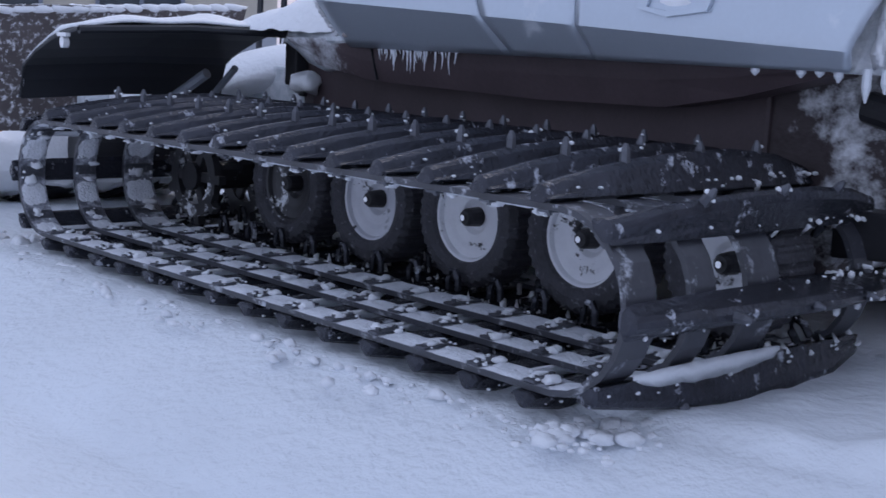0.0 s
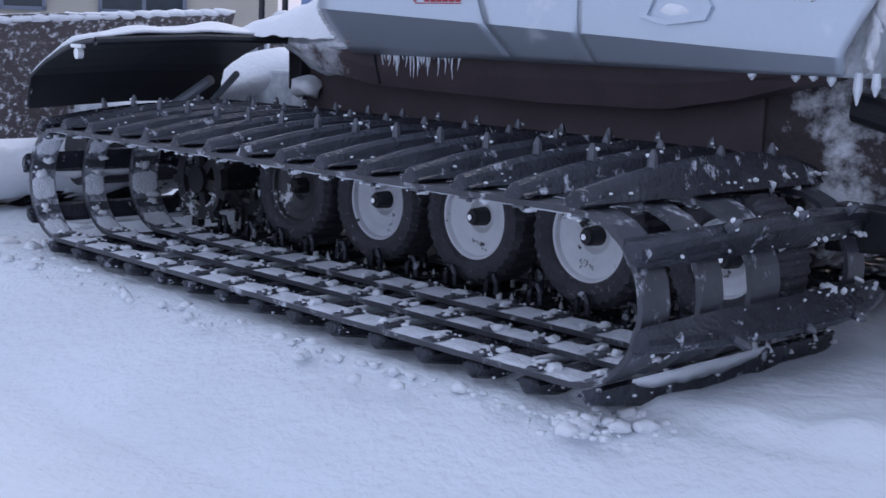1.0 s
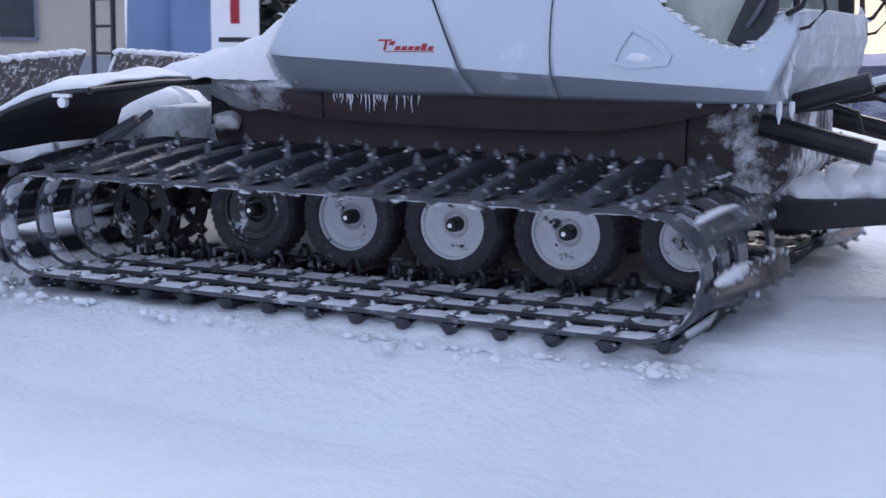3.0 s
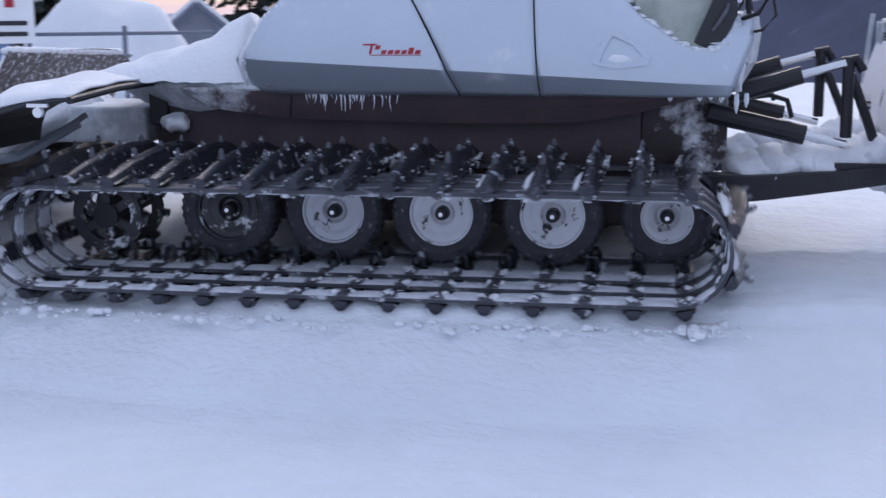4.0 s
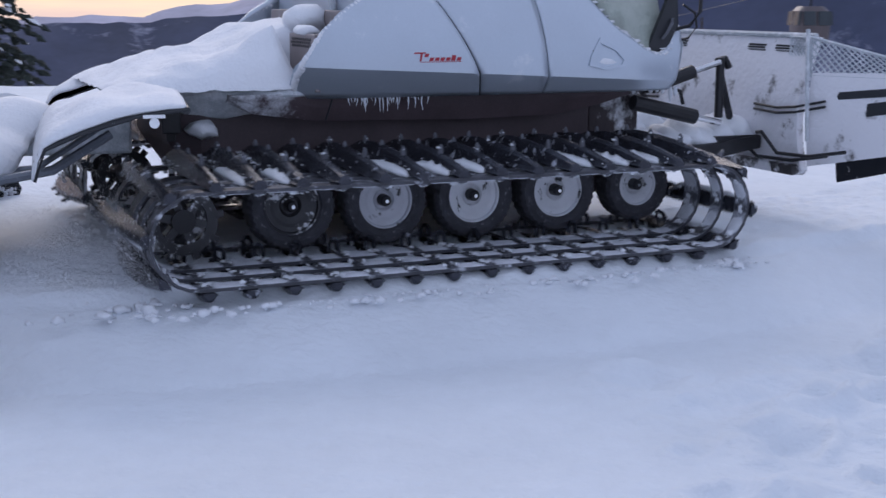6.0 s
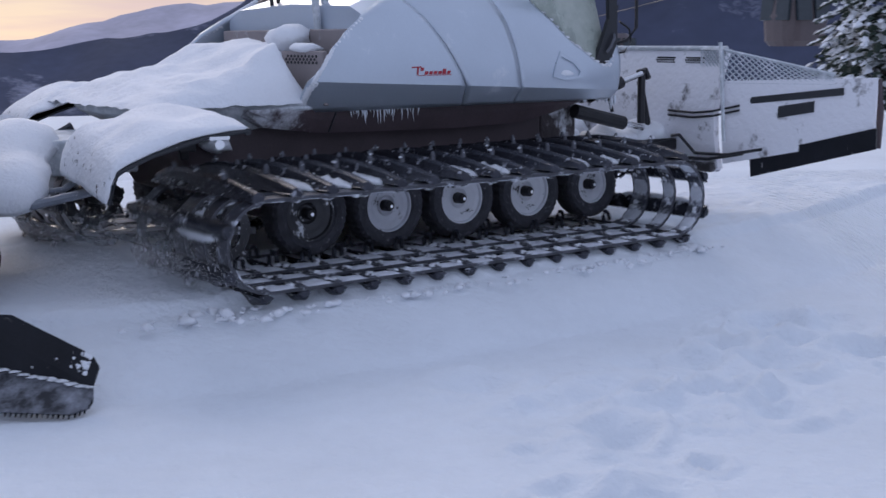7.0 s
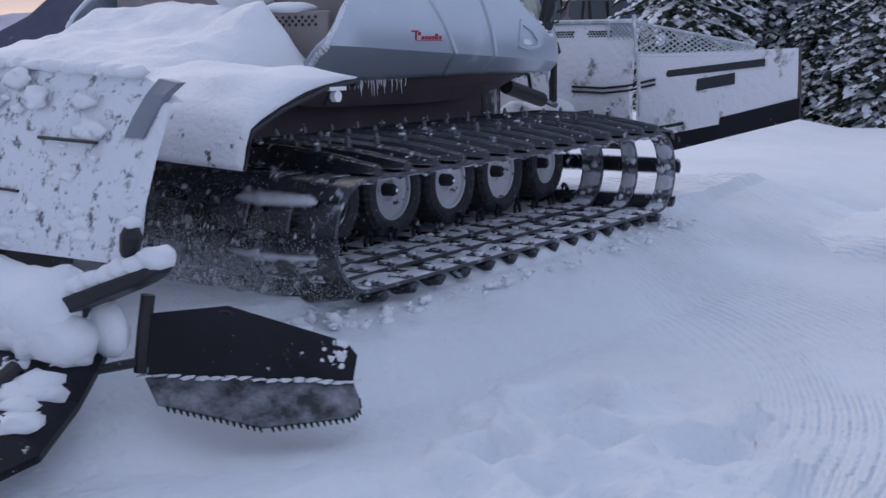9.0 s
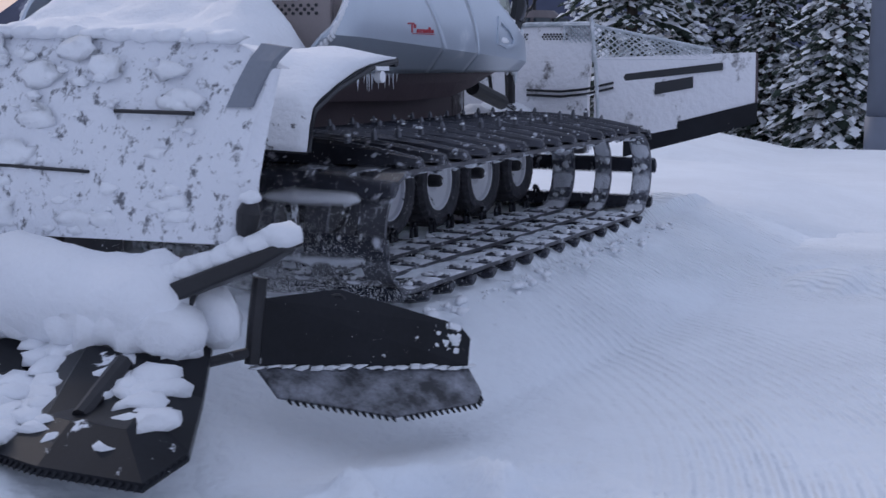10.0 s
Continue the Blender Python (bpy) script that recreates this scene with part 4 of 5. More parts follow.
body_blade = blade_strip("centre_panel", (HINGE[0], -HINGE[1]), (HINGE[0], HINGE[1]), M_BLADE, "snow-plastered centre panel", (0.36, 1.36), (0.36, 1.36), thick=0.06, bulge=0.16, n=20)
bm = bmesh.new()
for y in (-0.9, -0.55, 0.55, 0.9):
    for i in range(8):
        for j in range(3):
            yy = y + 0.028 * i - 0.1 + 0.014 * (j % 2)
            tube(bm, [(HINGE[0] - 0.045, yy, 1.29 - 0.02 * j), (HINGE[0] - 0.062, yy, 1.29 - 0.02 * j)], 0.008, 6)
tagged(part("screen_holes", bm, M_TRIM, body_blade, "dark punched holes"), kind="stuff")
bm = bmesh.new()
tube(bm, [(HINGE[0] - 0.02, -1.22, 1.37), (HINGE[0] - 0.02, 1.22, 1.37)], 0.022, 8)
part("top_rail", bm, M_FROSTED, blade, "snowy top rail")
bm = bmesh.new()
box(bm, HINGE[0] - 0.17, HINGE[0] - 0.03, -1.2, 1.2, 0.33, 0.41)
part("lower_edge", bm, M_CAKEDEDGE, blade, "snow-caked black lower edge", bevel=0.015)
for side in (-1, 1):
    bm = bmesh.new()
    for k in range(2):
        pts = [(HINGE[0] - 0.17, side * (0.45 + 0.3 * k), 0.56 + 0.06 * k), (HINGE[0] - 0.24, side * (0.6 + 0.3 * k), 0.58 + 0.06 * k), (HINGE[0] - 0.20, side * (0.8 + 0.25 * k), 0.44 + 0.05 * k), (HINGE[0] - 0.14, side * (1.15 + 0.2 * k), 0.44 + 0.05 * k), (HINGE[0] - 0.05, side * (1.45 + 0.2 * k), 0.50 + 0.05 * k)]
        tube(bm, pts, 0.014, 8)
    for z in (0.80, 0.84):
        tube(bm, [(HINGE[0] - 0.17, side * 0.7, z), (HINGE[0] - 0.18, side * 1.0, z - 0.01), (HINGE[0] - 0.16, side * 1.2, z + 0.01), (HINGE[0] - 0.05, side * 1.4, z + 0.06)], 0.010, 8)
    parts("hydraulic_hose", bm, M_BLACK, blade, "black hydraulic hose bundle")
    # lift gear
    bm = bmesh.new()
    tube(bm, [(1.66, side * 0.72, 0.99), (2.02, side * 0.72, 1.10)], 0.052, 12)
    tube(bm, [(1.50, side * 0.72, 0.88), (2.05, side * 0.72, 0.755)], 0.058, 12)
    cyl = parts("lift_cylinder", bm, M_BLACK, blade, "black lift cylinders")
    bm = bmesh.new()
    tube(bm, [(2.02, side * 0.72, 1.10), (2.26, side * 0.72, 1.165)], 0.024, 10)
    part("piston_rod", bm, M_CHROME, cyl, "bright piston rod")
    bm = bmesh.new()
    tube(bm, [(2.05, side * 0.72, 0.755), (2.28, side * 0.72, 0.70)], 0.026, 10)
    part("piston_rod", bm, M_CHROME, cyl, "bright piston rod")
    bm = bmesh.new()
    rings = []
    for x, z, h in ((1.45, 0.44, 0.09), (1.8, 0.45, 0.075), (2.25, 0.50, 0.06), (2.62, 0.55, 0.05)):
        rings.append([(x, side * 0.66, z - h), (x, side * 0.80, z - h), (x, side * 0.80, z + h), (x, side * 0.66, z + h)])
    loft(bm, rings)
    part("push_arm", bm, M_BLACK, blade, "black push arm", bevel=0.01)
    bm = bmesh.new()
    tube(bm, [(2.28, side * 0.70, 1.20), (2.28, side * 0.70, 0.74)], 0.035, 8)
    tube(bm, [(2.24, side * 0.70, 1.17), (2.32, side * 0.70, 1.19), (2.36, side * 0.70, 1.12)], 0.03, 8)
    tube(bm, [(2.30, side * 0.66, 1.1), (2.42, side * 0.62, 0.8), (2.5, side * 0.6, 0.58)], 0.03, 8)
    box(bm, 2.22, 2.62, side * 0.74 - 0.03, side * 0.74 + 0.03, 0.50, 0.60)
    parts("lift_bracket", bm, M_BLACK, blade, "black lift bracket with snow", bevel=0.005)
    bm = bmesh.new()
    tube(bm, [(1.62, side * 0.66, 0.95), (1.85, side * 0.66, 0.98), (1.95, side * 0.66, 0.95), (1.98, side * 0.66, 0.85)], 0.015, 8)
    part("hose", bm, M_BLACK, blade, "black hose loop")
    bm = bmesh.new()
    for k in range(6):
        lump(bm, 1.78 + 0.14 * k, side * (0.50 + 0.02 * (k % 2)), 0.52 + 0.015 * k, 0.17, 0.25, 0.12 + 0.02 * (k % 3), k, 0.35, 3)
    tagged(part("arm_snow", bm, M_SNOW, blade, "snow heaped on the arms", smooth_faces=True), kind="stuff")

# ---- rear tiller ----
tiller = thing("snow_tiller", pose(0, 0, 0), "rear snow tiller with fenders, snowed back panels and black comb flaps", "tiller")
FEND = [(-1.85, 1.045), (-1.95, 1.04), (-2.1, 1.02), (-2.25, 0.985), (-2.42, 0.93), (-2.55, 0.88), (-2.625, 0.84), (-2.66, 0.76), (-2.68, 0.66)]
for side in (-1, 1):
    bm = bmesh.new()
    rings = []
    for x, z in FEND:
        rings.append([(x, side * 1.88, z), (x, side * 1.3, z + 0.03), (x, side * 0.69, z + 0.03), (x, side * 0.69, z + 0.018), (x, side * 1.3, z + 0.018), (x, side * 1.88, z - 0.012)])
    loft(bm, rings)
    fender = part("fender", bm, M_TRIM, tiller, "black curved fender sheet")
    bm = bmesh.new()
    n, m = 30, 22
    top = []
    for i in range(n + 1):
        s = i / n * (len(FEND) - 1)
        a = int(min(s, len(FEND) - 2))
        u = s - a
        x = FEND[a][0] * (1 - u) + FEND[a + 1][0] * u
        z = FEND[a][1] * (1 - u) + FEND[a + 1][1] * u
        steep = max(0, (s - 5.5) / 2.5)
        row = []
        for j in range(m + 1):
            y = 0.69 + 1.19 * j / m
            e = min(1, (1.88 - y) / 0.25) * min(1, 0.25 + (y - 0.69) / 0.2)
            thick = (0.012 + 0.085 * math.sqrt(max(0, e)) * min(1, s / 3.0 + 0.12) * (1 - 0.8 * steep)) * (0.9 + 0.5 * noise.noise(Vector((x * 4, y * 4, side))))
            lift = 0.03 * min(1, (1.88 - y) / 0.58)
            row.append(bm.verts.new((x - steep * thick, side * y, z + lift + thick * (1 - steep))))
        top.append(row)
    for i in range(n):
        for j in range(m):
            bm.faces.new((top[i][j], top[i + 1][j], top[i + 1][j + 1], top[i][j + 1]))
    sn = part("fender_snow", bm, M_CRUST, fender, "thick smooth snow on the fender", smooth_faces=True)
    sol = sn.modifiers.new("thickness", "SOLIDIFY")
    sol.thickness, sol.offset = 0.012, -1
    bm = bmesh.new()
    tube(bm, [(-1.85, side * 1.88, 1.03), (-1.85, side * 1.3, 1.055), (-1.85, side * 0.69, 1.05)], 0.022, 8)
    tube(bm, [(-1.85, side * 1.88, 1.035), (-2.1, side * 1.885, 1.005), (-2.42, side * 1.885, 0.915), (-2.62, side * 1.885, 0.83), (-2.68, side * 1.885, 0.66)], 0.011, 6)
    part("fender_edge", bm, M_TRIM, fender, "black rolled edge")
    bm = bmesh.new()
    box(bm, -1.92, -1.80, side * 0.66 - 0.04, side * 0.66 + 0.04, 0.78, 1.05)
    box(bm, -1.89, -1.83, side * 0.60 - 0.03, side * 0.60 + 0.03, 0.72, 0.95)
    parts("fender_post", bm, M_BLACK, fender, "black fender post", bevel=0.008)
    bm = bmesh.new()
    box(bm, -2.09, -1.97, side * 1.89 - 0.012, side * 1.89 + 0.012, 0.993, 1.012)
    tube(bm, [(-2.03, side * 1.87, 0.965), (-2.03, side * 1.90, 0.965)], 0.028, 16)
    part("marker_lamp", bm, M_WHITE, fender, "white marker lamp")
    bm = bmesh.new()
    tube(bm, [(-2.25, side * 1.0, 0.82), (-2.6, side * 1.1, 0.62), (-2.95, side * 1.1, 0.56), (-3.3, side * 0.9, 0.62)], 0.03, 8)
    tube(bm, [(-2.3, side * 0.8, 0.85), (-2.7, side * 0.8, 0.60), (-3.0, side * 0.8, 0.58)], 0.02, 8)
    parts("hydraulic_hose", bm, M_PLATEBARE, tiller, "frosted grey hose")
    # back panel, split in the middle
    bm = bmesh.new()
    rings = []
    for i in range(15):
        y = 0.17 + 2.05 * i / 14
        top_z = 1.22 - 0.05 * y - 0.02 * math.sin(y * 3)
        prof = [(-3.38, top_z), (-3.44, top_z - 0.10), (-3.53, top_z - 0.30), (-3.60, 0.62), (-3.64, 0.40)]
        cut = 0.10 * max(0, (y - 1.95) / 0.27)
        rings.append([(x, side * (y - 0.22 * cut * k), z - cut * (1.0 if k == 0 else 0)) for k, (x, z) in enumerate(prof)] + [(x + 0.03, side * y, z - cut * (1.0 if k == 4 else 0)) for k, (x, z) in enumerate(prof[::-1])])
    loft(bm, rings)
    panel = part("back_panel", bm, [M_PLATE, M_SPECKLED], tiller, "grey steel back panel crusted with snow")
    for f in panel.data.polygons:
        f.material_index = 1 if f.normal.x > 0.3 else 0
    bm = bmesh.new()
    rings = []
    for y in (2.13, 2.16, 2.20, 2.235):
        q = [(-3.385, 1.115 - 0.15 * (y - 1.98)), (-3.435, 1.03), (-3.48, 0.95), (-3.51, 0.87)]
        rings.append([(x - 0.006, side * (y - 0.25 * k * 0.1), z) for k, (x, z) in enumerate(q)] + [(x + 0.036, side * (y - 0.25 * (3 - k) * 0.1), z) for k, (x, z) in enumerate(q[::-1])])
    loft(bm, rings)
    part("bare_corner", bm, M_PLATEBARE, panel, "bare blue-grey steel corner")
    bm = bmesh.new()
    rnd = random.Random(20 + side)
    for k in range(130):
        y = rnd.uniform(0.25, 1.95)
        z = rnd.uniform(0.42, 1.12)
        x = float(np.interp(z, [0.40, 0.62, 0.92, 1.12, 1.22], [-3.64, -3.60, -3.53, -3.44, -3.38]))
        r = 0.015 + 0.085 * rnd.random() ** 2
        lump(bm, x + 0.002, side * y, z, 0.010 + r * 0.08, r, r * 0.5, k, 0.9, 2)
    for k in range(16):
        y = 0.25 + 0.115 * k
        lump(bm, -3.39, side * y, 1.215 - 0.05 * y, 0.05, 0.09, 0.028, k + 200, 0.4)
    tagged(part("panel_snow", bm, M_SNOW, panel, "clotted snow on the panel", smooth_faces=True), kind="stuff")
    bm = bmesh.new()
    tube(bm, [(-3.59, side * 0.3, 0.70), (-3.60, side * 1.0, 0.66), (-3.60, side * 1.5, 0.64)], 0.007, 6)
    tube(bm, [(-3.56, side * 1.6, 0.86), (-3.56, side * 1.95, 0.85)], 0.008, 6)
    parts("panel_rib", bm, M_BLACK, panel, "dark rib")
    # comb carrier: bracket, knob, side flap
    bm = bmesh.new()
    rings = []
    for x, y, z, h, w in ((-3.75, 1.92, 0.20, 0.035, 0.07), (-3.73, 2.0, 0.25, 0.035, 0.08), (-3.70, 2.15, 0.31, 0.032, 0.08), (-3.66, 2.30, 0.37, 0.028, 0.07), (-3.64, 2.38, 0.41, 0.018, 0.045)):
        rings.append([(x - w, side * y, z - h), (x + w, side * y, z - h), (x + w, side * y, z + h), (x - w, side * y, z + h)])
    loft(bm, rings)
    arm = part("comb_arm", bm, M_BLACK, tiller, "black comb arm under snow", bevel=0.01)
    bm = bmesh.new()
    for k in range(7):
        lump(bm, -3.73 + 0.014 * k, side * (1.96 + 0.066 * k), 0.295 + 0.025 * k, 0.08, 0.07, 0.045, k + 60, 0.4)
    lump(bm, -3.66, side * 2.24, 0.57, 0.04, 0.04, 0.025, 70, 0.3)
    tagged(part("arm_snow", bm, M_SNOW, arm, "snow lying on the arm", smooth_faces=True), kind="stuff")
    bm = bmesh.new()
    tube(bm, [(-3.66, side * 2.22, 0.40), (-3.66, side * 2.22, 0.46), (-3.66, side * 2.235, 0.52), (-3.66, side * 2.24, 0.56)], [0.018, 0.038, 0.045, 0.025], 12)
    part("knob", bm, M_BLACK, arm, "black rubber knob")
    bm = bmesh.new()
    tube(bm, [(-3.57, side * 2.21, 0.28), (-3.59, side * 2.20, 0.15), (-3.61, side * 2.19, -0.02)], 0.028, 10)
    tube(bm, [(-3.70, side * 2.05, 0.30), (-3.76, side * 1.98, 0.10), (-3.74, side * 2.08, 0.0), (-3.62, side * 2.18, 0.02)], 0.02, 8)
    parts("hinge_pin", bm, M_BLACK, arm, "black flap hinge")
    bm = bmesh.new()
    lump(bm, -3.66, side * 2.06, 0.15, 0.05, 0.13, 0.12, 80, 0.3)
    part("hinge_snow", bm, M_SNOW, arm, "snow behind the hinge", smooth_faces=True)
    # side flap: upright sheet and an outward-leaning lower sheet with teeth
    up = [(-3.575, 2.22, 0.205), (-3.31, 2.37, 0.205), (-2.985, 2.70, 0.035), (-2.962, 2.735, -0.02), (-3.0, 2.74, -0.120), (-3.60, 2.20, -0.040)]
    lo = [(-3.60, 2.20, -0.040), (-3.0, 2.74, -0.120), (-3.01, 2.775, -0.17), (-3.05, 2.815, -0.205), (-3.13, 2.835, -0.218), (-3.45, 2.67, -0.205), (-3.64, 2.31, -0.125)]
    flap = None
    for poly, skin, word in ((up, M_FLAP, "black plastic side flap flecked with snow"), (lo, M_FLAPDUST, "lower flap sheet dusted grey with powder")):
        bm = bmesh.new()
        p = [Vector((x, side * y, z)) for x, y, z in poly]
        nrm = (p[1] - p[0]).cross(p[2] - p[0]).normalized() * 0.012
        loft(bm, [[q - nrm for q in p], [q + nrm for q in p]])
        sheet = part("lower_sheet" if flap else "side_flap", bm, skin, flap or tiller, word, bevel=0.006)
        flap = flap or sheet
    bm = bmesh.new()
    a, b = Vector((-3.0, side * 2.74, -0.113)), Vector((-3.60, side * 2.20, -0.031))
    for k in range(16):
        c = a.lerp(b, k / 15)
        lump(bm, c.x - 0.006, c.y + side * 0.008, c.z + 0.004 * math.sin(k * 5), 0.034, 0.026, 0.003 + 0.005 * abs(math.sin(k * 2.7)), k + 90, 1.0, 2)
    rnd = random.Random(31)
    for k in range(110):
        u, v = rnd.random() ** 1.3, rnd.random()
        if noise.noise(Vector((u * 3.1, v * 2.6, 5))) < -0.12:
            continue
        c = Vector((-3.0, side * 2.70, 0.02)).lerp(Vector((-3.27, side * 2.43, 0.11)), u) + Vector((0, 0, -0.14 * v - 0.02 * (1 - u)))
        r = 0.006 + 0.016 * rnd.random()
        lump(bm, c.x - 0.008, c.y + side * 0.010, c.z, r, r, r * 0.9, k + 120, 0.8, 1)
    tagged(part("flap_snow", bm, M_SNOW, flap, "snow stuck to the flap", smooth_faces=True), kind="stuff")
    bm = bmesh.new()
    for x, y, z, r in ((-3.33, 2.365, 0.155, 0.038), (-3.20, 2.485, 0.07, 0.018), (-3.12, 2.56, 0.05, 0.022)):
        d = Vector((-0.75, -side * 0.66, 0)) * -1
        pts = []
        for k in range(17):
            t = 2 * math.pi * k / 16
            pts.append((x + 0.73 * r * math.cos(t) - 0.012, side * (y + 0.68 * r * math.cos(t)) - side * -0.014, z + r * math.sin(t)))
        tube(bm, pts, 0.006, 5)
    parts("flap_ring", bm, M_BLACK, flap, "moulded rings")
    bm = bmesh.new()
    edge = [Vector((x, side * y, z)) for x, y, z in lo[2:]]
    for a, b in zip(edge, edge[1:]):
        ln = (b - a).length
        for k in range(int(ln / 0.026)):
            c = a.lerp(b, (k + 0.5) * 0.026 / ln)
            tube(bm, [c, c + Vector((-0.008, side * 0.016, -0.014))], [0.008, 0.003], 5)
    tagged(part("comb_teeth", bm, M_FLAP, flap, "row of short comb teeth"), kind="stuff")
    # rear comb mats
    for mx, my in ((0, 0), (0.02, -0.62), (0.03, -1.22)):
        bm = bmesh.new()
        out = [(-3.66, 2.06, 0.04), (-3.92, 2.20, -0.08), (-4.22, 2.36, -0.16), (-4.46, 2.37, -0.185), (-4.46, 1.98, -0.18), (-4.40, 1.76, -0.18), (-4.1, 1.62, -0.08), (-3.75, 1.52, 0.08)]
        p = [Vector((x + mx, side * (y + my), z)) for x, y, z in out]
        c0 = sum(p, Vector()) / len(p) + Vector((0, 0, 0.05))
        loft(bm, [[q - Vector((0, 0, 0.018)) for q in p], [q + Vector((0, 0, 0.012)) for q in p], [q.lerp(c0, 0.45) + Vector((0, 0, 0.05)) for q in p]])
        mat_ = part("comb_mat", bm, M_FLAP, tiller, "black comb mat half buried in snow")
        bm = bmesh.new()
        for a, b in zip(p[2:6], p[3:7]):
            ln = (b - a).length
            for k in range(max(1, int(ln / 0.03))):
                c = a.lerp(b, (k + 0.5) * 0.03 / ln)
                tube(bm, [c, c + Vector((-0.02, 0, -0.012))], [0.009, 0.003], 5)
        tagged(part("comb_teeth", bm, M_FLAP, mat_, "row of short comb teeth"), kind="stuff")
        bm = bmesh.new()
        rnd = random.Random(int(my * 10) + 7)
        for k in range(44):
            u, v = rnd.random(), rnd.random() ** 1.4
            x = -3.75 - 0.66 * u
            y = 1.58 + 0.62 * v
            lump(bm, x + mx, side * (y + my), 0.05 - 0.24 * u + 0.02, 0.10, 0.09, 0.04, k + 300, 0.6, 2)
        for k in range(5):
            lump(bm, -3.80 + mx, side * (1.6 + 0.1 * k + my), 0.12, 0.14, 0.12, 0.10, k + 340, 0.5, 2)
        tagged(part("mat_snow", bm, M_SNOW, mat_, "snow over the comb mat", smooth_faces=True), kind="stuff")
        bm = bmesh.new()
        tube(bm, [(-3.98 + mx, side * (1.93 + my), 0.04), (-4.25 + mx, side * (1.97 + my), -0.07)], [0.035, 0.028], 8)
        part("mat_strap", bm, M_BLACK, mat_, "dark strap")
    # snow over the housing
    bm = bmesh.new()
    rings = []
    for k in range(41):
        y = 0.05 + 1.98 * k / 40
        f = min(1, (2.06 - y) / 0.16) ** 0.5
        ring = []
        for q in range(20):
            a = 2 * math.pi * q / 20
            r = f * (1 + 0.28 * noise.noise(Vector((y * 2.6, math.cos(a), math.sin(a) + side))) + 0.10 * noise.noise(Vector((y * 9, math.cos(a) * 2, math.sin(a) * 2))))
            ring.append((-3.74 + 0.21 * r * math.cos(a), side * y, 0.27 - 0.045 * y + 0.19 * r * math.sin(a)))
        rings.append(ring)
    loft(bm, rings)
    rings = []
    for k in range(25):
        u = k / 24
        f = min(1, 0.25 + (1 - u) * 5) ** 0.5
        ring = []
        for q in range(18):
            a = 2 * math.pi * q / 18
            r = f * (1 + 0.30 * noise.noise(Vector((u * 3, math.cos(a), math.sin(a) + side))) + 0.08 * noise.noise(Vector((u * 12, math.cos(a) * 2, math.sin(a) * 2))))
            ring.append((-2.85 - 0.27 * u + 0.25 * r * math.cos(a), side * (0.08 + 1.08 * u), 0.87 - 0.27 * u + 0.13 * r * math.sin(a)))
        rings.append(ring)
    loft(bm, rings)
    tagged(part("housing_snow", bm, M_SNOW, tiller, "heaped snow on the tiller housing", smooth_faces=True), kind="stuff")
bm = bmesh.new()
tube(bm, [(-3.36, -1.3, 0.30), (-3.36, 1.3, 0.30)], 0.18, 20)
part("tiller_drum_cover", bm, M_BLACK, tiller, "black round drum housing")
bm = bmesh.new()
box(bm, -3.3, -2.1, -0.35, 0.35, 0.62, 0.86)
box(bm, -3.4, -3.25, -1.3, 1.3, 0.50, 0.64)
parts("tow_frame", bm, M_FROSTED, tiller, "frosted tow frame", bevel=0.02)

# ---- spray thrown up behind the tracks ----
SPRAY = []
for k in range(6):
    rnd = random.Random(700 + k)
    verts, faces = [], []
    for i in range(11000):
        u = rnd.random()
        puff = 0.12 * noise.noise(Vector((u * 4, k * 2.3, i % 7)))
        x = -2.30 - 1.0 * u ** 1.2 + rnd.gauss(0, 0.07)
        y = -1.35 + rnd.gauss(0, 0.42)
        z = -0.04 + abs(rnd.gauss(0, 0.19 + puff)) * (1.3 - 0.6 * u) + 0.22 * math.sin(math.pi * u) * rnd.random()
        r = 0.0013 + 0.0012 * rnd.random() ** 6
        base = len(verts)
        for q in ((1, 0, 0), (0, 1, 0), (-1, 0, 0), (0, -1, 0), (0, 0, 1), (0, 0, -1)):
            verts.append((x + q[0] * r, y + q[1] * r, z + q[2] * r))
        for e in range(4):
            faces.append((base + e, base + (e + 1) % 4, base + 4))
            faces.append((base + (e + 1) % 4, base + e, base + 5))
    me = bpy.data.meshes.new("snow_spray")
    me.from_pydata(verts, [], faces)
    me.materials.append(M_SNOW)
    ob = new("snow_spray", me)
    tagged(ob, "fine snow flung up behind the track", "snow spray", kind="stuff")
    SPRAY.append(ob)
bm = bmesh.new()
for k in range(150):
    rnd = random.Random(900 + k)
    r = 0.008 + 0.022 * rnd.random() ** 3
    lump(bm, rnd.uniform(-2.6, 1.6), -2.11 - abs(rnd.gauss(0, 0.10)), -0.078, r * 1.3, r, r * 0.7, k, 0.8, 1)
for k in range(120):
    rnd = random.Random(1200 + k)
    r = 0.012 + 0.04 * rnd.random() ** 2
    lump(bm, -2.1 - abs(rnd.gauss(0, 0.45)), rnd.uniform(-2.1, -0.8), -0.07, r * rnd.uniform(0.8, 1.4), r, r * rnd.uniform(0.5, 0.9), k, 0.9, 2)
for k in range(240):
    rnd = random.Random(1500 + k)
    r = 0.008 + 0.022 * rnd.random() ** 2
    lump(bm, 1.36 + abs(rnd.gauss(0, 0.14)), rnd.uniform(-2.2, -0.65), -0.085 + 0.015 * rnd.random(), r * 1.4, r * 1.4, r * 0.8, k, 0.6, 2)
churn = tagged(part("churned_snow", bm, M_SNOW, smooth_faces=True), "churned snow pushed along by the track", "snow", kind="stuff")


# ---- surroundings ----
def bearing(az, d, z=0.0):
    """A place at az degrees clockwise from +y, d metres from the operator."""
    return 6.75 + d * math.sin(radians(az)), -7.25 + d * math.cos(radians(az)), z


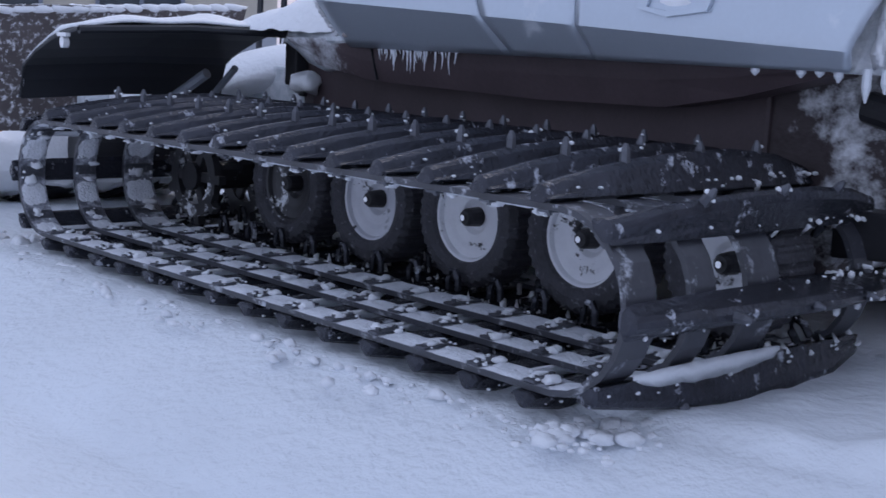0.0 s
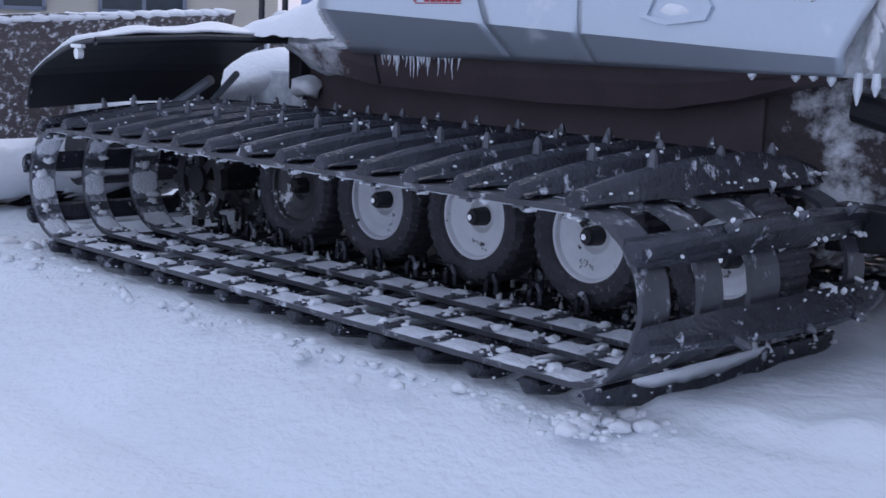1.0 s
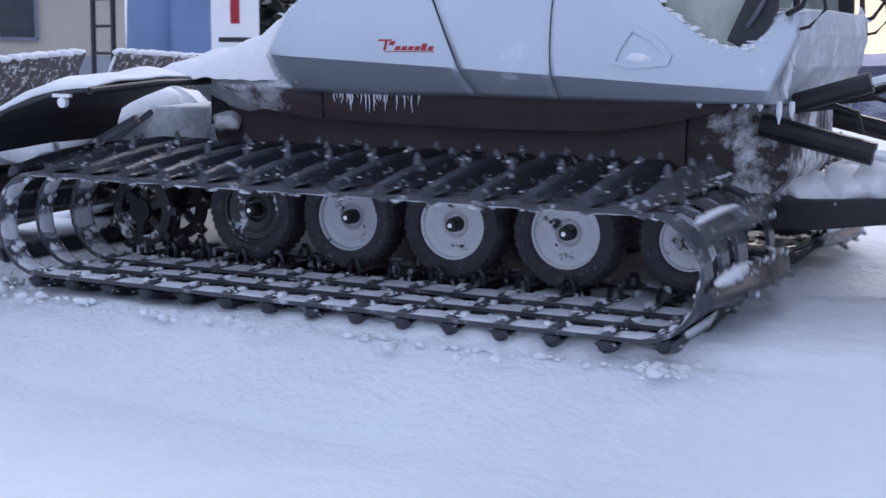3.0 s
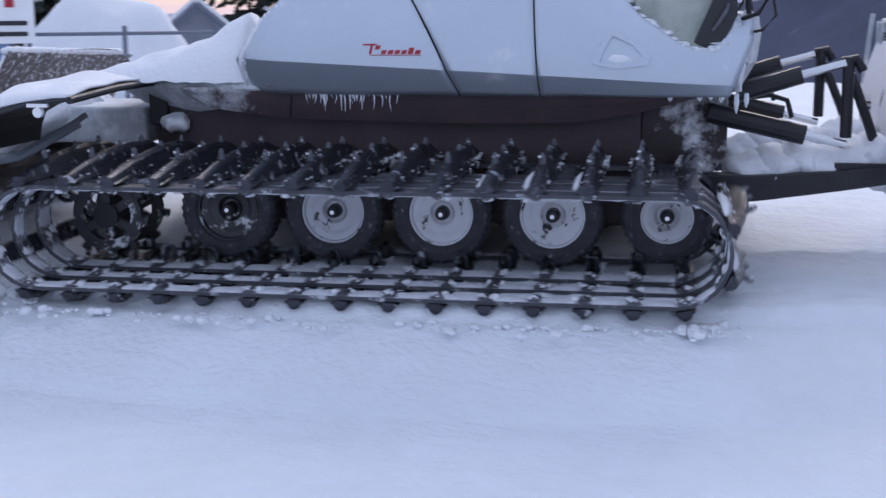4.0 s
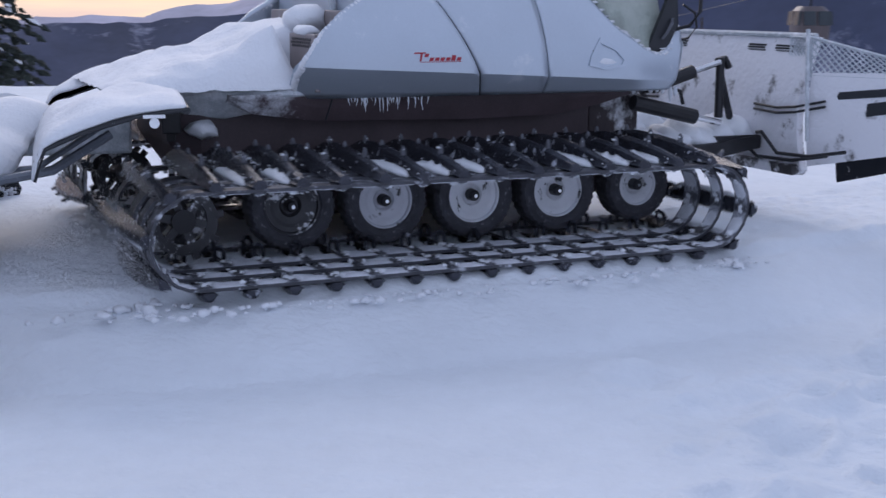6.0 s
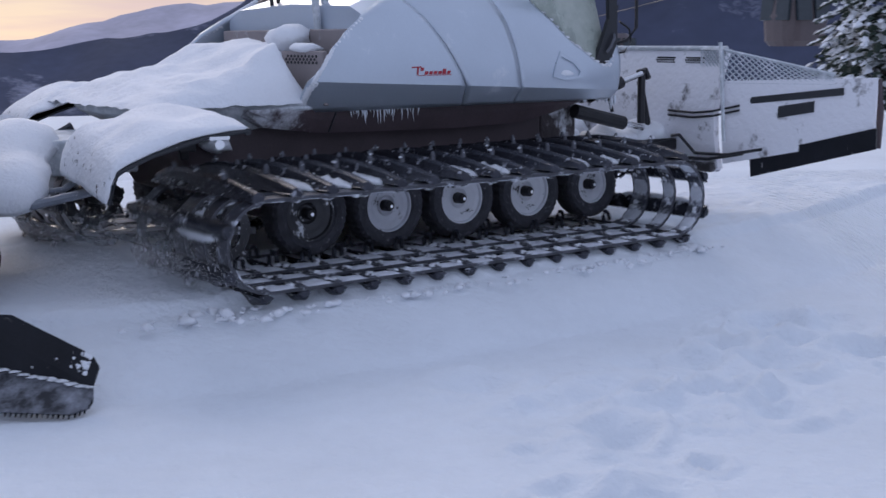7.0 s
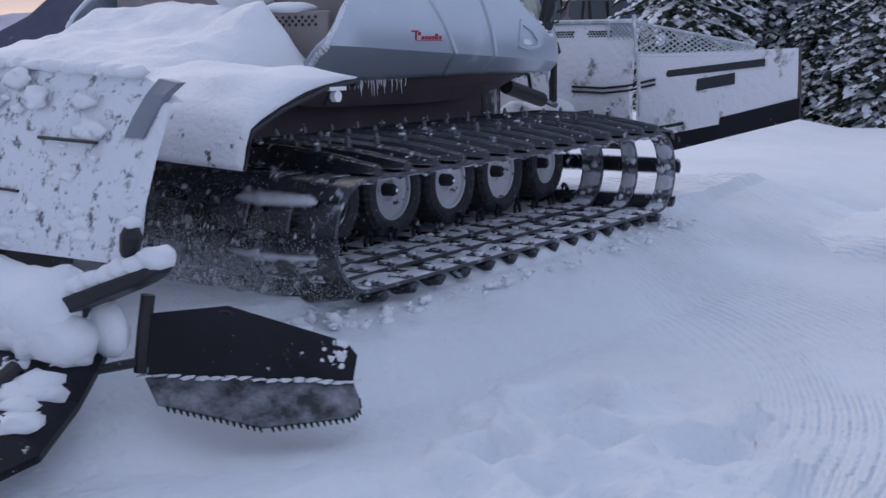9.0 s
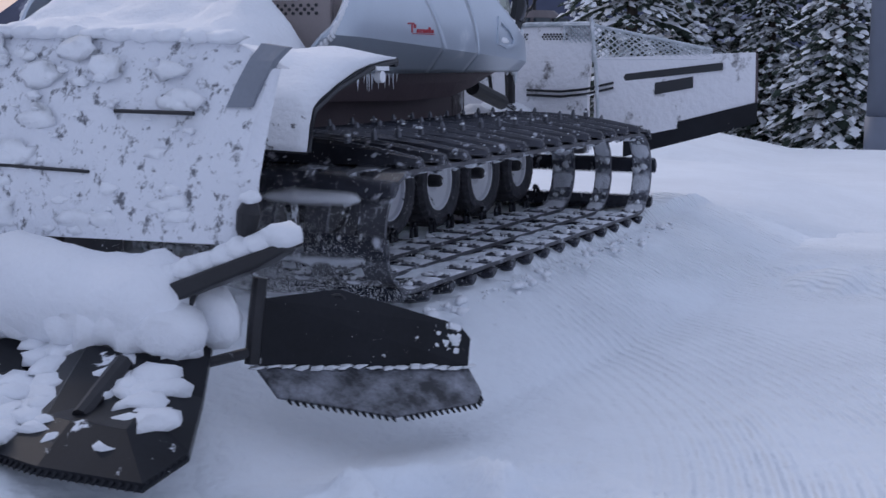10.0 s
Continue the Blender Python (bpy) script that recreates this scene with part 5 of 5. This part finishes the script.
def ridge(name, label, az0, az1, dist, base, profile, mat, seed, rough=1.0, depth=0.5):
    """A mountain side: heights as elevation in degrees at bearings."""
    bm = bmesh.new()
    n, m = 110, 16
    grid = []
    for i in range(n + 1):
        az = az0 + (az1 - az0) * i / n
        top = math.tan(radians(float(np.interp(az, [p[0] for p in profile], [p[1] for p in profile])))) * dist + 1.3
        top += rough * dist * 0.006 * (noise.noise(Vector((az * 0.35, seed, 0))) + 0.6 * noise.noise(Vector((az * 1.1, seed, 2))) + 0.3 * noise.noise(Vector((az * 3.1, seed, 5))))
        row = []
        for j in range(m + 1):
            v = j / m
            d = dist * (1 - depth * (1 - v))
            x, y, _ = bearing(az, d)
            z = base + (top - base) * v ** 1.3 + (0 if j in (0, m) else dist * 0.008 * noise.noise(Vector((az * 0.5, v * 5, seed))))
            row.append(bm.verts.new((x, y, z)))
        grid.append(row)
    for i in range(n):
        for j in range(m):
            bm.faces.new((grid[i][j], grid[i + 1][j], grid[i + 1][j + 1], grid[i][j + 1]))
    tagged(part(name, bm, mat, smooth_faces=True), label, "mountain", kind="structure")


# far ridges; their haze is in the material colours
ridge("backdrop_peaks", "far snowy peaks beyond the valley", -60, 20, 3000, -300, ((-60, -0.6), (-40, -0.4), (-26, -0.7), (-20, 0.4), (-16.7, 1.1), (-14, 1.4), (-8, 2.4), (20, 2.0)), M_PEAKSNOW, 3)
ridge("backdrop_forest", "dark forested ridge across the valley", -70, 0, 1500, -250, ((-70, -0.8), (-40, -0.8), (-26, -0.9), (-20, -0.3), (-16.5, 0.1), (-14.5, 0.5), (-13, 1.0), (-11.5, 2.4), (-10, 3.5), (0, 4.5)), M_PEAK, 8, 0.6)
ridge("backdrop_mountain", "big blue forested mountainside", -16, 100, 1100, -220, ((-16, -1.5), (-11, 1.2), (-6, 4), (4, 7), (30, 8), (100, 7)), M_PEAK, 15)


def conifer(h, seed, mat, tiers=15, wide=0.20, per=9, snow=0.3, fine=9):
    """A spruce: tapered trunk, whorls of drooping boughs made of small clumps, with gaps."""
    rnd = random.Random(seed)
    bm = bmesh.new()
    tube(bm, [(0, 0, -0.5), (0.02 * h * rnd.uniform(-0.3, 0.3), 0, h * 0.5), (0, 0, h)], [0.018 * h, 0.011 * h, 0.003 * h], 7)
    tm = bpy.data.meshes.new("trunk")
    bm.to_mesh(tm)
    bm.free()
    tm.materials.append(M_BARK)
    verts, faces, snowy = [], [], []
    for t in range(tiers):
        v = (t + 0.4 * rnd.random()) / tiers
        z = h * (0.06 + 0.93 * v)
        reach = h * wide * (1 - v) ** 0.85 + 0.012 * h
        for k in range(per):
            if rnd.random() < 0.15:
                continue
            a = 2 * math.pi * (k + rnd.random()) / per
            ln = reach * rnd.uniform(0.55, 1.2)
            segs = fine
            for g in range(1, segs + 1):
                u = (g + rnd.uniform(-0.4, 0.4)) / segs
                side = rnd.uniform(-0.28, 0.28) * ln * u
                ax, ay = math.cos(a), math.sin(a)
                c = Vector((ax * ln * u - ay * side, ay * ln * u + ax * side, z - 0.32 * ln * u * u))
                r = ((0.075 + 0.06 * rnd.random()) * ln * (1.1 - 0.5 * u) + 0.005 * h) * (9 / fine) ** 0.8
                d = Vector((ax - ay * side / max(ln, 0.1), ay + ax * side / max(ln, 0.1), -0.5 * u - 0.1)).normalized()
                w = d.cross(Vector((0, 0, 1))).normalized()
                up = w.cross(d)
                base = len(verts)
                for q in (d * 1.15, w * 0.8, d * -1.1, w * -0.8, up * 0.45, up * -0.6):
                    verts.append(c + q * r * rnd.uniform(0.7, 1.3))
                cap = 1 if rnd.random() < snow else 0
                for e in range(4):
                    faces.append((base + e, base + (e + 1) % 4, base + 4))
                    faces.append((base + (e + 1) % 4, base + e, base + 5))
                    snowy += [cap, 0]
    cm = bpy.data.meshes.new("crown")
    cm.from_pydata(verts, [], faces)
    cm.polygons.foreach_set("material_index", snowy)
    cm.materials.append(mat)
    cm.materials.append(M_SNOW)
    return tm, cm


NEAR_TREES = [conifer(9.0, 30 + i, M_NEEDLE, tiers=30, wide=0.19, per=16, snow=0.55, fine=11) for i in range(3)]
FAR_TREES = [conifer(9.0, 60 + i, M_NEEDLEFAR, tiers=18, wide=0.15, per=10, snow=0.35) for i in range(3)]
DARK_TREES = [conifer(9.0, 90 + i, material("dark_needles", (0.016, 0.024, 0.02), 0.9, spread=0.4, scale=2, top=(0.5, 0.52, 0.58), top_at=0.66, top_scale=2.0, top_soft=0.08), tiers=22, wide=0.24, per=13, snow=0.06) for i in range(2)]


def tree(kind, i, az, d, h, label, group, sink=0.0):
    tm, cm = kind[i % len(kind)]
    x, y, _ = bearing(az, d)
    t = thing("conifer", pose(x, y, ground_z(x, y) - sink, 0, 0, (az * 37 + d * 11) % 360), label, "tree", group)
    s = h / 9.0
    t.scale = (s, s, s)
    for nm, me in (("trunk", tm), ("crown", cm)):
        o = new(nm, me)
        o.parent = t


rnd = random.Random(77)
for i in range(22):
    az = 13 + 27 * (i + rnd.random()) / 22
    tree(NEAR_TREES, i, az, rnd.uniform(30, 40), rnd.uniform(8, 12), "snow-laden spruce at the edge of the forest", "forest edge", 1.0)
for i in range(26):
    az = -6 + 22 * (i + rnd.random()) / 26
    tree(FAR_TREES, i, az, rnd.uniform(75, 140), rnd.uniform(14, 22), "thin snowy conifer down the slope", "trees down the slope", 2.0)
for i in range(8):
    az = 4 + 9 * (i + rnd.random()) / 8
    tree(NEAR_TREES, i, az, rnd.uniform(48, 60), rnd.uniform(7, 10), "snowy spruce below the crest", "trees below the crest", 1.0)
for i, (az, d, h) in enumerate(((-47.5, 33, 8.5), (-46, 40, 8), (-38.3, 60, 15), (-32.4, 36, 7.6), (-33.9, 44, 8), (-50, 40, 8))):
    tree(DARK_TREES, i, az, d, h, "dark conifer with little snow", "trees by the lodge")


def gabled_house(az, d, w, depth, hw, hr, turn):
    x, y, _ = bearing(az, d)
    h = thing("lodge", pose(x, y, ground_z(x, y) - 2.5, 0, 0, turn), "small grey lodge with a snow-covered gable roof", "house")
    bm = bmesh.new()
    out = [(-w / 2, 0), (w / 2, 0), (w / 2, hw), (0, hr), (-w / 2, hw)]
    plate(bm, out, -depth / 2, depth / 2)
    part("wall", bm, M_WALL, h)
    for s in (-1, 1):
        bm = bmesh.new()
        a, b = Vector((s * (w / 2 + 0.5), 0, hw - 0.35)), Vector((0, 0, hr + 0.1))
        loft(bm, [[a + Vector((0, -depth / 2 - 0.5, 0)), a + Vector((0, depth / 2 + 0.5, 0)), a + Vector((0, depth / 2 + 0.5, 0.35)), a + Vector((0, -depth / 2 - 0.5, 0.35))],
                  [b + Vector((0, -depth / 2 - 0.5, 0)), b + Vector((0, depth / 2 + 0.5, 0)), b + Vector((0, depth / 2 + 0.5, 0.35)), b + Vector((0, -depth / 2 - 0.5, 0.35))]])
        part("roof", bm, M_SNOW, h, "roof slope under snow", bevel=0.08)
        bm = bmesh.new()
        tube(bm, [a + Vector((0, -depth / 2 - 0.52, 0.0)), b + Vector((0, -depth / 2 - 0.52, 0.0))], 0.13, 4)
        part("barge_board", bm, M_POLE, h)
    for wx in (-w / 4, w / 4):
        bm = bmesh.new()
        box(bm, wx - 0.5, wx + 0.5, -depth / 2 - 0.05, -depth / 2 + 0.05, 0.9, 2.1)
        part("window", bm, M_DARKWIN, h)


gabled_house(-41.0, 55, 3.4, 6, 2.7, 4.1, 41)
# rounded snow heap beside the lodge
x, y, _ = bearing(-44.6, 24)
bm = bmesh.new()
lump(bm, x, y, 0.35, 1.35, 1.35, 1.5, 5, 0.25, 4)
tagged(part("snow_mound", bm, M_SNOW, smooth_faces=True), "rounded heap of snow", "snow heap")


def station(az0, az1, d):
    """The long lift building with siding, windows and a bright doorway."""
    x0, y0, _ = bearing(az0, d)
    x1, y1, _ = bearing(az1, d * 0.92)
    ln = math.hypot(x1 - x0, y1 - y0)
    b = thing("lift_station", pose(x0, y0, -0.1, 0, 0, math.degrees(math.atan2(y1 - y0, x1 - x0))), "grey lift station with cream upper wall and windows", "building")
    bm = bmesh.new()
    box(bm, 0, ln, 0, 5, 0, 1.15)
    part("lower_wall", bm, M_WALL, b)
    bm = bmesh.new()
    box(bm, 0, ln, 0.05, 5, 1.15, 3.4)
    part("upper_wall", bm, M_CREAM, b)
    bm = bmesh.new()
    box(bm, -0.5, ln + 0.5, -0.6, 5.5, 3.4, 3.7)
    part("roof", bm, M_SNOW, b, bevel=0.05)
    n = int(ln / 0.42)
    me = None
    for k in range(n):
        bm = bmesh.new()
        box(bm, 0, 0.035, -0.03, 0, 0.02, 1.15)
        o = part("batten", bm, M_WALL, b)
        o.matrix_basis = pose(0.1 + 0.42 * k, -0.001, 0)
    for k in range(int(ln / 2.4)):
        bm = bmesh.new()
        box(bm, 0.4 + 2.4 * k, 1.9 + 2.4 * k, -0.02, 0.08, 1.5, 2.7)
        w = part("window", bm, M_DARKWIN, b)
        bm = bmesh.new()
        for q in (0.4, 1.15, 1.86):
            box(bm, q + 2.4 * k, q + 0.07 + 2.4 * k, -0.05, -0.02, 1.45, 2.75)
        box(bm, 0.4 + 2.4 * k, 1.93 + 2.4 * k, -0.05, -0.02, 1.43, 1.5)
        part("frame", bm, M_POLE, w)


station(-84, -53, 30)
# padded blue towers with a ladder and a notice
for az, d, r, lean in ((-51.0, 17, 0.42, 0.25), (-49.3, 16.5, 0.34, -0.18)):
    x, y, _ = bearing(az, d)
    t = thing("lift_tower", pose(x, y, -0.1), "blue padded steel lift tower", "tower", "towers")
    bm = bmesh.new()
    tube(bm, [(0, 0, 0), (lean * 0.3, 0, 2.0), (lean, 0, 6.5)], [r * 1.1, r, r * 0.85], 20)
    part("pad", bm, M_BLUE, t, smooth_faces=True)
    if lean > 0:
        bm = bmesh.new()
        for s in (-0.2, 0.2):
            tube(bm, [(-0.75 + s, -0.3, 0), (-0.65 + s, -0.3, 6)], 0.035, 6)
        for k in range(18):
            tube(bm, [(-0.95, -0.3, 0.3 + 0.32 * k), (-0.52, -0.3, 0.3 + 0.32 * k)], 0.02, 6)
        part("ladder", bm, M_TRIM, t)
x, y, _ = bearing(-48.0, 15.8)
sgn = thing("notice_board", pose(x, y, 0, 0, 0, 47), "white notice board with a red mark on a post", "sign")
bm = bmesh.new()
box(bm, -0.26, 0.26, -0.02, 0.02, 1.1, 2.0)
part("board", bm, M_WHITE, sgn)
bm = bmesh.new()
box(bm, -0.05, 0.05, -0.03, -0.021, 1.5, 1.85)
part("mark", bm, M_RED, sgn)
bm = bmesh.new()
for k in range(2):
    box(bm, -0.18, 0.18, -0.03, -0.021, 1.18 + 0.12 * k, 1.23 + 0.12 * k)
part("bars", bm, M_TRIM, sgn)
bm = bmesh.new()
tube(bm, [(0, 0.04, -0.2), (0, 0.04, 1.9)], 0.035, 8)
part("post", bm, M_POLE, sgn)
# rail fence near the towers
x, y, _ = bearing(-45.5, 18)
fn = thing("rail_fence", pose(x, y, -0.1, 0, 0, 45), "thin grey rail fence in the snow", "fence")
for k in range(4):
    bm = bmesh.new()
    tube(bm, [(k * 1.2 - 1.8, 0, 0), (k * 1.2 - 1.8, 0, 1.35)], 0.03, 8)
    part("post", bm, M_POLE, fn)
for z in (0.7, 1.25):
    bm = bmesh.new()
    tube(bm, [(-1.8, 0, z), (1.8, 0, z)], 0.025, 8)
    part("rail", bm, M_POLE, fn)
# thin pole by the dark trees, and the grey lift pole in front of the forest
x, y, _ = bearing(-36.2, 26)
bm = bmesh.new()
tube(bm, [(x, y, -0.3), (x, y, 4), (x + 0.05, y, 8)], [0.09, 0.08, 0.06], 10)
tagged(part("light_pole", bm, M_TRIM), "thin dark pole among conifers", "pole")
x, y = 7.85 + 24 * math.sin(radians(25.5)), -3.79 + 24 * math.cos(radians(25.6))
gp = thing("lift_pole", pose(x, y, ground_z(x, y) - 0.3), "stout grey steel lift pole in the snow", "pole")
bm = bmesh.new()
tube(bm, [(0, 0, 0), (0, 0, 1.0)], 0.30, 24)
part("base_sleeve", bm, M_POLE, gp, smooth_faces=True)
bm = bmesh.new()
tube(bm, [(0, 0, 1.0), (0, 0, 9)], [0.275, 0.25], 24)
part("shaft", bm, M_POLE, gp, smooth_faces=True)
# orange padding lying behind the start
bm = bmesh.new()
tube(bm, [(-4.9, -1.75, 0.12), (-6.2, -0.3, 0.12), (-7.6, 1.3, 0.14)], 0.16, 12)
tagged(part("orange_bolster", bm, M_ORANGE, smooth_faces=True), "orange safety bolster lying on the snow", "safety padding")


def gondola(az, d, z, turn):
    x, y, _ = bearing(az, d)
    g = thing("gondola_cabin", pose(x, y, z, 0, 0, turn), "small gondola cabin with dark windows hanging from a cable", "gondola", "gondolas")
    bm = bmesh.new()
    rings = []
    for zz, k in ((-1.0, 0.80), (-0.8, 0.95), (0.1, 1.0), (0.75, 0.88), (1.0, 0.62)):
        rings.append([(k * 1.05 * math.copysign(abs(math.cos(a)) ** 0.6, math.cos(a)), k * 0.95 * math.copysign(abs(math.sin(a)) ** 0.6, math.sin(a)), zz) for a in np.linspace(0, 2 * math.pi, 21)[:-1]])
    loft(bm, rings)
    part("cabin", bm, material("cabin_shell", (0.10, 0.08, 0.085), 0.4, spread=0.1), g, smooth_faces=False)
    for a in range(4):
        for e in (-0.42, 0.42):
            bm = bmesh.new()
            box(bm, 0.90, 1.04, e - 0.33, e + 0.33, -0.15, 0.62, pose(0, 0, 0, 0, -6, 90 * a))
            part("window", bm, M_DARKWIN, g)
    bm = bmesh.new()
    tube(bm, [(0, 0, 1.0), (0, 0, 1.5), (0.15, 0, 2.6)], 0.06, 8)
    part("hanger", bm, M_BLACK, g)
    return g


GONDOLAS = [(gondola(3.6, 76, 0.4, 20), (0.0, 0.0)), (gondola(11.3, 50, 1.9, 30), (0, 0))]
bm = bmesh.new()
a, b = bearing(14.5, 30, 4.1), bearing(-2, 110, 0.5)
tube(bm, [a, bearing(8, 45, 3.0), b], 0.02, 5)
tagged(part("lift_cable", bm, M_TRIM), "thin dark lift cable", "cable")

# Turn and lean of the tiller behind the groomer: seconds, degrees, degrees
TRAIL = [(0, -5.1, 0.4), (0.5, -4.6, 0.4), (1, -3.1, 0.6), (1.5, -1.2, 0.7), (2, 0.4, 0.6), (3.5, 0, 0.6), (4, -1.4, 0.4), (4.5, -3, 0.3), (5, -4.2, 0.3), (6.5, -7.8, 0.8), (7, -7.9, 1.9), (7.5, -6.4, 2.0), (8, -4.6, 1.5), (8.5, -2.8, 0.8), (9, -1.4, 0), (9.5, -0.2, -0.5), (10, 1.0, -0.9)]


def motions():
    steps = [k / 10 for k in range(101)]
    walk(groomer, [(t, ride(t)) for t in steps])
    walk(blade, [(t, ride(t)) for t in steps])
    ts = [r[0] for r in TRAIL]
    rows = []
    for t in steps:
        yaw = smooth(ts, [r[1] for r in TRAIL], t)
        rows.append((t, ride(t) @ pose(-2.2, 0, 0) @ pose(0, 0, 0, smooth(ts, [r[2] for r in TRAIL], t), 0, yaw) @ pose(2.2, 0, 0)))
    walk(tiller, rows)
    for ob, start, side in RIDERS:
        walk(ob, [(t, cleat_pose(PHASE + start + (travel(t) if side < 0 else travel(t) - 2.7 * radians(heading(t))) * -1)) for t in steps])
    for ob, side, r in WHEELS:
        home = ob.matrix_basis.copy()
        walk(ob, [(t, home @ pose(0, 0, 0, 0, math.degrees((travel(t) if side < 0 else travel(t) - 2.7 * radians(heading(t))) / r), 0)) for t in steps])
    # the spray rises as the tracks speed up, each cloud on its own beat
    for k, ob in enumerate(SPRAY):
        rows = []
        for t in steps:
            power = min(1, max(0, (t - 2.4) / 2.2))
            beat = 0.5 + 0.5 * math.sin(t * 7 + k * 1.05)
            rows.append((t, ride(t) @ pose(-0.1 * beat, 0.05 * math.sin(t * 5 + k * 2), -0.85 + 0.85 * power - 0.10 * (1 - beat), 0, 0, 2 * math.sin(t * 3 + k))))
        walk(ob, rows)
    walk(churn, [(t, ride(t)) for t in steps])


PHASE = 0.06
motions()
